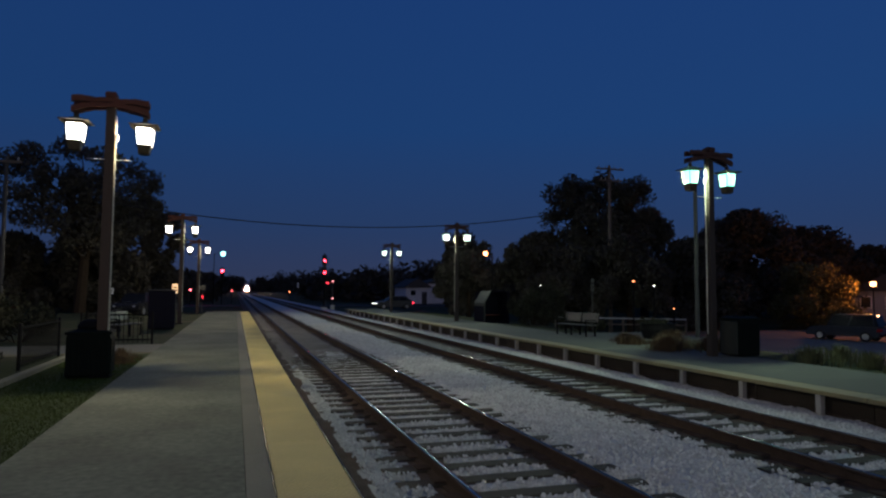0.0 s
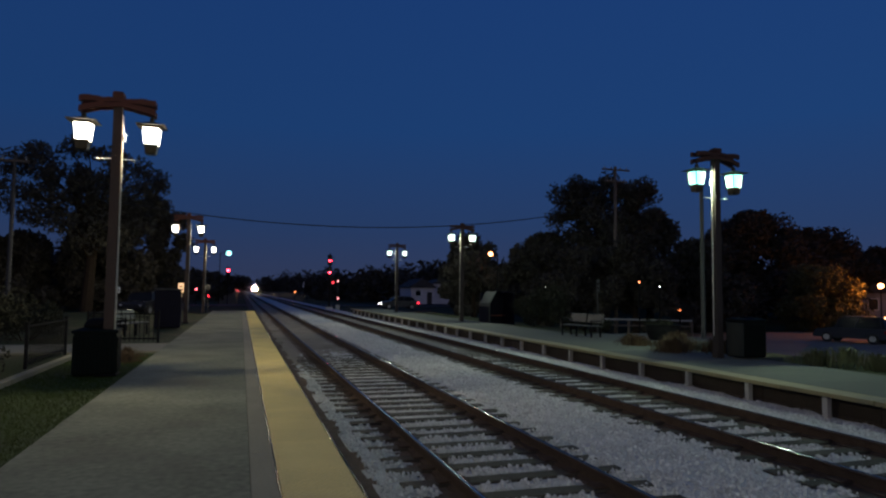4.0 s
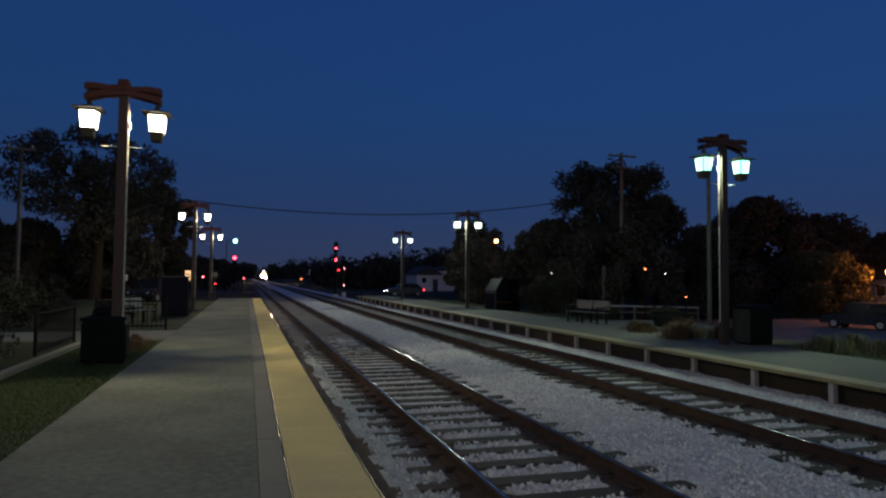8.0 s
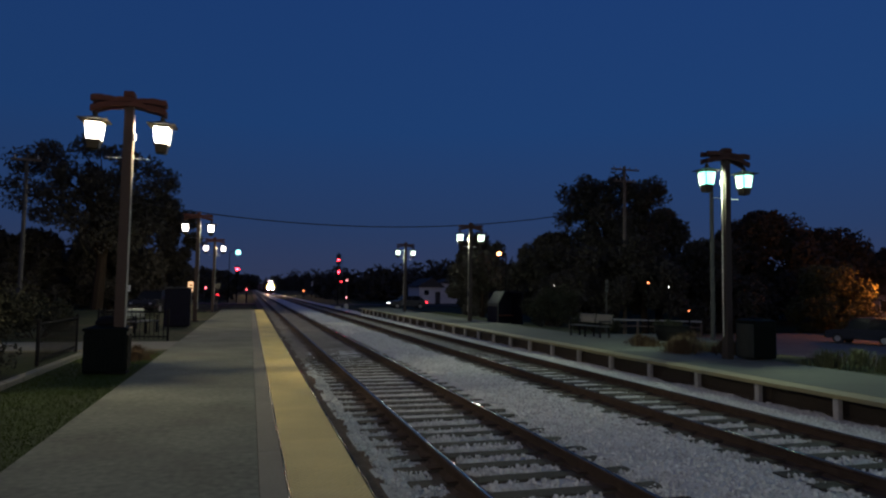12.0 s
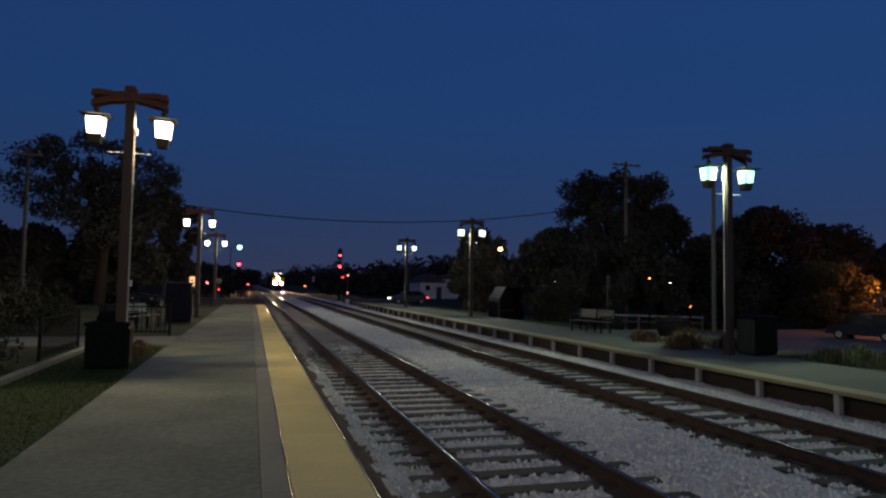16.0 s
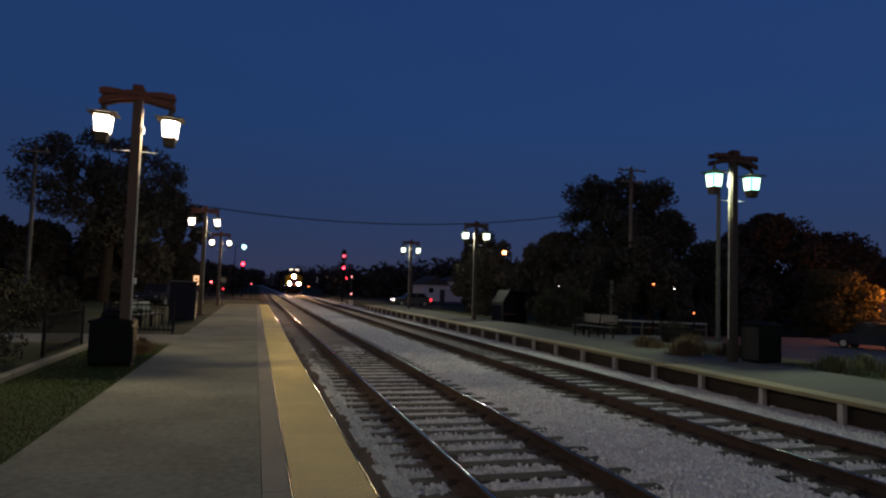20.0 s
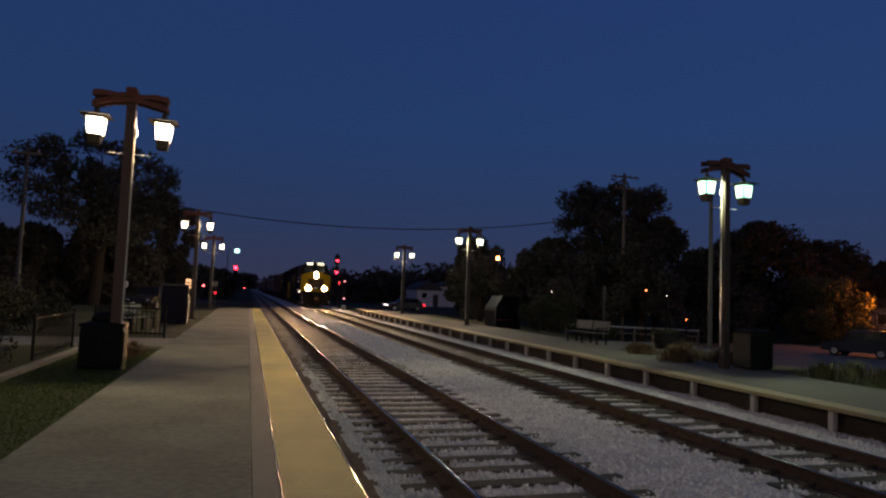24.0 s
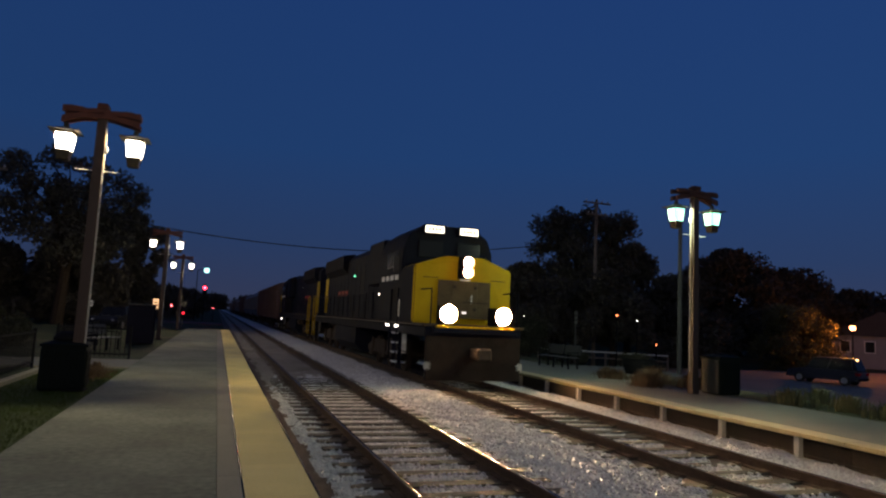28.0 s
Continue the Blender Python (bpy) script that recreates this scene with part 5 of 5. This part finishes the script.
def locomotive(lit):
    lo = thing("locomotive", X2, 20, RAIL, 0, "dark blue diesel locomotive with a yellow nose" + (" and blazing headlights" if lit else ", coupled back to front"), "locomotive")
    head = G_HEAD if lit else M_DARKGLASS
    wheels = []
    # underframe and walkway
    part("underframe", boxed(-1.5, 1.5, -0.95, 21.6, 1.32, 1.62, 0.03), M_LOCO, lo)
    part("walkway", boxed(-1.56, 1.56, -1.0, 21.7, 1.62, 1.70, 0.01), M_GRIME, lo)
    part("sill_stripe", boxed(-1.575, -1.56, -0.9, 21.6, 1.64, 1.662), M_BENCH, lo, "thin pale sill stripe")
    part("fuel_tank", prismed([(-1.5, 1.3), (-1.5, 0.65), (-1.15, 0.3), (1.15, 0.3), (1.5, 0.65), (1.5, 1.3)], 8.7, 13.6), M_LOCO, lo)
    for y in (5.4, 17.4):
        wheels += bogie(lo, y, (-1.95, 0.0, 1.95), 0.53)
    # nose
    bm = prismed([(-1.60, 1.70), (1.60, 1.70), (1.60, 3.42), (0.62, 3.76), (-0.62, 3.76), (-1.60, 3.42)], 0.0, 1.5)
    for v in bm.verts:
        if v.co.y < 0.1:
            v.co.y += 0.10 * abs(v.co.x) ** 2 / 2.4
    bmesh.ops.bevel(bm, geom=[e for e in bm.edges], offset=0.05, segments=2, affect="EDGES")
    nose = part("nose", bm, [M_LOCOY, M_LOCO], lo, "bright yellow nose with dark sides")
    for f in nose.data.polygons:
        if abs(f.normal.x) > 0.75:
            f.material_index = 1
    part("nose_door", boxed(-0.42, 0.42, -0.045, 0.02, 1.95, 2.98, 0.02), M_NOSEDOOR, nose, "dull grey-brown nose door")
    part("door_frame", boxed(-0.86, 0.86, -0.014, 0.01, 1.88, 3.02, 0.01), M_NOSEDOOR, nose, "dull grey-brown centre panel")
    for sx in (-0.34, 0.34):
        for z in (2.12, 2.78):
            part("hinge", boxed(sx - 0.05, sx + 0.05, -0.06, -0.04, z, z + 0.09, 0.006), M_GRIME, nose)
    part("door_handle", boxed(0.20, 0.24, -0.075, -0.045, 2.35, 2.6, 0.008), M_STEEL, nose)
    part("name_bar", boxed(-0.17, 0.17, -0.022, -0.010, 3.03, 3.07, 0.004), M_WHITE, nose, "small white plate bar")
    part("door_lamp", boxed(-0.07, 0.07, -0.065, -0.045, 2.03, 2.08, 0.006), G_PALE if lit else M_STEEL, nose, "small white lamp")
    part("safety_chain", rodded((-0.42, -0.98, 2.35), (0.42, -0.98, 2.35), 0.014, seg=6), M_GRIME, nose)
    for sx in (-1.1, 1.1):
        part("seam", boxed(sx - 0.24, sx + 0.24, -0.004, 0.03, 3.07, 3.09), M_GRIME, nose)
    # headlight in the middle of the nose
    hb = part("headlight_housing", boxed(-0.22, 0.22, -0.06, 0.10, 3.08, 3.76, 0.04), M_BLACK, lo, "black headlight housing")
    for dz in (-0.155, 0.155):
        # Barrel and grille are additions that cut the light to the sides.
        part("beam_barrel", tube((0, 0, 3.42 + dz), -0.30, -0.055, 0.142, 0.152), M_BLACK, hb, "black barrel added to narrow the beam")
        part("louvre", louvre((0, 0, 3.42 + dz), -0.235, -0.085, 0.139, 0.066), M_BLACK, hb, "unseen black grille added to narrow the beam")
        # Added ring, no part of the lamp: it glows to widen the glare.
        part("added_ring", tube((0, 0, 3.42 + dz), -0.318, -0.302, 0.138, 0.170), G_RIM if lit else M_STEEL, hb, "glowing ring added round the lens" if lit else "")
        part("headlight", rodded((0, -0.075, 3.42 + dz), (0, -0.065, 3.42 + dz), 0.140, seg=20), head, hb, "glaring round headlight" if lit else "")
    # front platform, anticlimber, pilot
    part("anticlimber", boxed(-1.3, 1.3, -1.12, -0.9, 1.42, 1.60, 0.03), M_LOCO, lo)
    part("front_stripe", boxed(-1.2, 1.2, -1.13, -0.95, 1.605, 1.66, 0.01), M_LOCOY, lo, "thin yellow front stripe")
    bm = prismed([(-1.45, 0.12), (1.45, 0.12), (1.45, 1.35), (-1.45, 1.35)], -1.0, -0.85)
    for v in bm.verts:
        if v.co.z < 0.5:
            v.co.y -= 0.22 * (1 - abs(v.co.x) / 1.6) + 0.05
    part("pilot_plough", bm, M_PLOUGH, lo)
    part("coupler", boxed(-0.13, 0.13, -1.65, -0.8, 0.75, 1.05, 0.04), M_GRIME, lo)
    part("coupler_head", boxed(-0.22, 0.22, -1.85, -1.6, 0.72, 1.08, 0.06), M_GRIME, lo)
    for sx in (-0.80, 0.80):
        db = part("ditch_light_housing", boxed(-0.23, 0.23, -0.18, 0.0, -0.29, 0.24, 0.03), M_BLACK, lo)
        db.matrix_basis = pose(sx, -0.5, 1.99, 0, 0, 5 if sx > 0 else -5)
        # As above: added barrel and grille that hold the ditch beam narrow.
        part("beam_barrel", tube((0, 0, 0), -0.58, -0.175, 0.197, 0.21), M_BLACK, db, "black barrel added to narrow the beam")
        part("louvre", louvre((0, 0, 0), -0.36, -0.21, 0.194, 0.066), M_BLACK, db, "unseen black grille added to narrow the beam")
        # Ring added to spill light on near ground; black one keeps it off the nose.
        part("added_ring", tube((0, 0, 0), -0.595, -0.589, 0.192, 0.245), G_DITCHRIM if lit else M_STEEL, db, "glowing ring added for wide spill light" if lit else "")
        part("glow_stop", tube((0, 0, 0), -0.588, -0.56, 0.205, 0.268), M_BLACK, db, "black ring added to stop the glow backwards")
        part("ditch_light", rodded((0, -0.20, 0), (0, -0.19, 0), 0.195, seg=20), G_DITCH if lit else M_DARKGLASS, db, "glaring ditch light" if lit else "")
    # side steps below the cab and at the rear, with their grab rails
    for sx in (-1, 1):
        for yy in (2.3, 21.0):
            # White stands in for the step lamps' light on the front steps.
            pale = M_WHITE if lit and yy < 10 else M_BENCH
            st = part("steps", boxed(sx * 1.42 - 0.06, sx * 1.42 + 0.06, yy - 0.38, yy - 0.34, 0.35, 1.62), M_LOCO, lo)
            part("step_side", boxed(sx * 1.42 - 0.06, sx * 1.42 + 0.06, yy + 0.34, yy + 0.38, 0.35, 1.62), M_LOCO, st)
            part("step_back", boxed(sx * 1.20 - 0.01, sx * 1.20 + 0.01, yy - 0.34, yy + 0.34, 0.75, 1.45), pale, st, "plate added behind the steps, white at the front as lamplit")
            for k in range(4):
                part("tread", boxed(sx * 1.36 - 0.17, sx * 1.36 + 0.17, yy - 0.34, yy + 0.34, 0.36 + k * 0.31, 0.40 + k * 0.31), pale, st, "step tread, white at the front as lamplit")
            for dy in (-0.42, 0.42):
                part("grab_rail", rodded((sx * 1.58, yy + dy, 0.5), (sx * 1.58, yy + dy, 2.75), 0.028, seg=6), M_LOCOY if yy > 10 else M_LOCO, lo)
            part("grab_hoop", rodded((sx * 1.58, yy - 0.42, 2.75), (sx * 1.58, yy + 0.42, 2.85), 0.024, seg=6), M_LOCOY if yy > 10 else M_LOCO, lo)
        part("corner_plate", boxed(sx * 1.42 - 0.10, sx * 1.42 + 0.10, -1.06, -1.01, 0.40, 0.64, 0.05), M_POST, lo, "scuffed pale plough corner")
        part("door_grip", boxed(sx * 1.575 - 0.012, sx * 1.575 + 0.012, 1.66, 1.76, 1.86, 2.40, 0.006), M_STEEL, lo, "pale upright grip")
    for yy in (1.75, 2.9):
        part("step_lamp", boxed(-1.60, -1.565, yy, yy + 0.30, 1.53, 1.58, 0.004), G_WHITELAMP if lit else M_STEEL, lo, "small white step lamp")
    if not lit:
        part("step_lamp", boxed(1.565, 1.60, 3.0, 3.14, 1.12, 1.22, 0.004), G_WHITELAMP, lo, "small white step lamp")
    # cab
    bm = prismed([(-1.55, 1.70), (1.55, 1.70), (1.55, 4.05), (1.36, 4.55), (0.85, 4.90), (-0.85, 4.90), (-1.36, 4.55), (-1.55, 4.05)], 1.5, 4.75)
    for v in bm.verts:
        if v.co.z > 3.8 and v.co.y < 2:
            v.co.y += 0.10
    bmesh.ops.bevel(bm, geom=[e for e in bm.edges], offset=0.04, segments=2, affect="EDGES")
    cab = part("cab", bm, M_LOCO, lo)
    for sx in (-1, 1):
        part("windshield", boxed(sx * 0.66 - 0.42, sx * 0.66 + 0.42, 1.47, 1.56, 3.80, 4.38, 0.03), M_DARKGLASS, cab)
        part("side_window", boxed(sx * 1.56 - 0.012, sx * 1.56 + 0.012, 2.2, 2.85, 3.48, 4.02, 0.01), M_DARKGLASS, cab)
        part("side_window", boxed(sx * 1.56 - 0.012, sx * 1.56 + 0.012, 3.0, 3.6, 3.48, 4.02, 0.01), M_DARKGLASS, cab)
        nb = part("number_board_box", boxed(sx * 0.60 - 0.36, sx * 0.60 + 0.36, 1.36, 1.75, 4.58, 4.88, 0.03), M_LOCO, cab)
        part("number_board", boxed(sx * 0.60 - 0.31, sx * 0.60 + 0.31, 1.35, 1.36, 4.62, 4.84), G_NUMBER if lit else M_WHITE, nb, "lit white number board")
        for k in range(4):
            part("writing", boxed(sx * 0.60 - 0.22 + k * 0.12, sx * 0.60 - 0.14 + k * 0.12, 1.345, 1.35, 4.67, 4.79), M_BLACK, nb)
            part("writing", boxed(sx * 1.565 - 0.006, sx * 1.565 + 0.006, 2.05 + k * 0.60, 2.45 + k * 0.60, 3.06, 3.22), M_WHITE, cab, "white bar of lettering")
        part("sill_lamp", boxed(sx * 1.565 - 0.02, sx * 1.565 + 0.02, 4.60, 4.65, 2.60, 2.64), G_WHITELAMP if lit and sx < 0 else M_WHITE, cab)
        part("mirror", boxed(sx * 1.68 - 0.08, sx * 1.68 + 0.08, 1.95, 1.99, 3.3, 3.8, 0.01), M_DULLPOLE, cab)
    # long hood
    bm = prismed([(-0.95, 1.70), (0.95, 1.70), (0.95, 4.50), (0.7, 4.78), (-0.7, 4.78), (-0.95, 4.50)], 4.2, 21.0)
    hood = part("hood", bm, M_LOCO, lo)
    for sx in (-1, 1):
        for i in range(16):
            y = 5.1 + i * 0.98
            part("hood_door", boxed(sx * 0.955 - 0.012, sx * 0.955 + 0.012, y, y + 0.90, 1.95, 4.1 if y < 14 else 3.5, 0.008), M_LOCO, hood)
        part("air_intake", boxed(sx * 1.2 - 0.25, sx * 1.2 + 0.25, 4.75, 7.1, 3.0, 4.66, 0.06), M_LOCO, hood)
        part("marker_lamp", boxed(sx * 0.975 - 0.02, sx * 0.975 + 0.02, 12.22, 12.31, 3.64, 3.71), G_GREEN if lit and sx < 0 else M_WHITE, hood)
        for k in range(3):
            part("writing", boxed(sx * 0.972 - 0.006, sx * 0.972 + 0.006, 13.9 + k * 0.95, 14.6 + k * 0.95, 2.78, 3.02), M_REDLETTER, hood, "dull red bar of lettering")
        part("end_panel", boxed(sx * 0.975 - 0.012, sx * 0.975 + 0.012, 20.05, 20.95, 2.70, 3.85, 0.006), M_LOCOY, hood, "yellow panel at the hood's end")
        for k in range(3):
            part("end_stripe", boxed(sx * 0.975 - 0.012, sx * 0.975 + 0.012, 20.08 + k * 0.34, 20.22 + k * 0.34, 1.85, 2.70, 0.006), M_LOCOY, hood, "yellow upright stripe")
        part("radiator", prismed([(sx * 0.9, 3.80), (sx * 1.22, 4.15), (sx * 1.22, 4.80), (sx * 0.6, 4.90)], 14.2, 20.0), M_LOCO, hood, "flared radiator wing")
        for i in range(12):
            part("radiator_rib", boxed(sx * 1.22 - 0.02, sx * 1.22 + 0.02, 14.4 + i * 0.48, 14.46 + i * 0.48, 4.18, 4.76), M_GRIME, hood)
        # handrails
        n = 14
        for i in range(n):
            y = 4.6 + i * 1.24
            part("stanchion", rodded((sx * 1.5, y, 1.7), (sx * 1.5, y, 2.75), 0.018, seg=6), M_LOCOY if i in (0, n - 1) else M_LOCO, lo)
        part("handrail", rodded((sx * 1.5, 4.6, 2.75), (sx * 1.5, 20.75, 2.75), 0.02, seg=6), M_LOCO, lo)
        part("front_handrail", rodded((sx * 1.35, -0.95, 2.7), (sx * 1.35, 0.15, 2.7), 0.02, seg=6), M_LOCO, lo)
        part("front_stanchion", rodded((sx * 1.35, -0.95, 1.7), (sx * 1.35, -0.95, 2.7), 0.02, seg=6), M_LOCO, lo)
    for sx in (-1, 1):
        part("air_tank", rodded((sx * 1.25, 13.7, 1.1), (sx * 1.25, 14.6, 1.1), 0.18, seg=12), M_GRIME, lo)
    part("exhaust_stack", boxed(-0.4, 0.4, 11.0, 11.9, 4.76, 4.99, 0.03), M_GRIME, hood)
    part("dynamic_brake_vent", boxed(-0.7, 0.7, 5.0, 6.6, 4.72, 4.92, 0.04), M_LOCO, hood)
    part("horn", rodded((0.25, 2.6, 5.0), (0.25, 3.1, 5.0), 0.06, 0.03), M_STEEL, lo)
    part("horn_bracket", rodded((0.25, 2.9, 4.8), (0.25, 2.9, 5.0), 0.02), M_STEEL, lo)
    part("rear_panel", boxed(-0.9, 0.9, 20.98, 21.05, 1.75, 4.3, 0.02), M_LOCO, lo)
    return lo, wheels


def freight_car(paint, label, hopper):
    c = thing("freight_car", X2, 60, RAIL, 0, label, "freight car", "train of freight cars")
    if hopper:
        out = [(-1.2, 1.0), (1.2, 1.0), (1.58, 1.9), (1.58, 3.9), (1.1, 4.55), (-1.1, 4.55), (-1.58, 3.9), (-1.58, 1.9)]
        ends = (1.1, 15.4)
    else:
        out = [(-1.55, 1.05), (1.55, 1.05), (1.55, 4.55), (0.8, 4.75), (-0.8, 4.75), (-1.55, 4.55)]
        ends = (0.4, 16.1)
    part("body", prismed(out, *ends), paint, c)
    for i in range(12):
        y = ends[0] + 0.3 + i * (ends[1] - ends[0] - 0.7) / 11
        for sx in (-1, 1):
            part("rib", boxed(sx * 1.60 - 0.05, sx * 1.60 + 0.05, y, y + 0.09, 1.9 if hopper else 1.1, 3.9 if hopper else 4.5), paint, c)
    for y in (0.2, 16.0):
        part("end_sill", boxed(-1.4, 1.4, y, y + 0.3, 0.95, 1.25, 0.02), M_GRIME, c)
        part("coupler", boxed(-0.12, 0.12, y - 0.5, y + 0.8, 0.75, 1.0, 0.03), M_GRIME, c)
    for k in range(7):
        part("ladder_rung", rodded((-1.62, 0.45, 1.2 + k * 0.42), (-1.62, 0.95, 1.2 + k * 0.42), 0.02, seg=5), M_STEEL, c)
    if hopper:
        part("roof_walk", boxed(-0.35, 0.35, 1.2, 15.3, 4.58, 4.64), M_STEEL, c)
        for k in range(3):
            part("discharge_chute", prismed([(-1.1, 1.05), (1.1, 1.05), (0.5, 0.4), (-0.5, 0.4)], 3.6 + k * 3.6, 5.4 + k * 3.6), paint, c)
    for y in (2.4, 14.1):
        bogie(c, y, (-0.88, 0.88), 0.46)
    return c


lead, lead_wheels = locomotive(True)
second, second_wheels = locomotive(False)
hopper_car = freight_car(M_CAR1, "dull grey ribbed hopper wagon", True)
box_car = freight_car(M_CAR2, "dull brown ribbed boxcar", False)
consist = [(lead, 0.0, 0), (second, 44.6, 180)]
for i in range(16):
    kind = box_car if i % 5 in (0, 1) else hopper_car
    car = kind if (i == 0 or i == 2) else copy_thing(kind, pose(X2, 80, RAIL))
    consist.append((car, 47.2 + i * 17.0, 0))


def nose_place(t):
    """Distance of the leading nose down the line: the train slows as it comes in."""
    s = 28.0 - t
    return 18.6 + 13.2 * s + 0.08 * s * s


def motions():
    for ob, behind, turn in consist:
        walk(ob, [(k * 0.5, pose(X2, nose_place(k * 0.5) + behind, RAIL, 0, 0, turn)) for k in range(57)])
    for wheels, way in ((lead_wheels, -1), (second_wheels, 1)):
        for w in wheels:
            y = w.location.y
            walk(w, [(k / 30, pose(0, y, 0.53, math.degrees(way * nose_place(k / 30) / 0.53) % 360)) for k in range(841)])


motions()
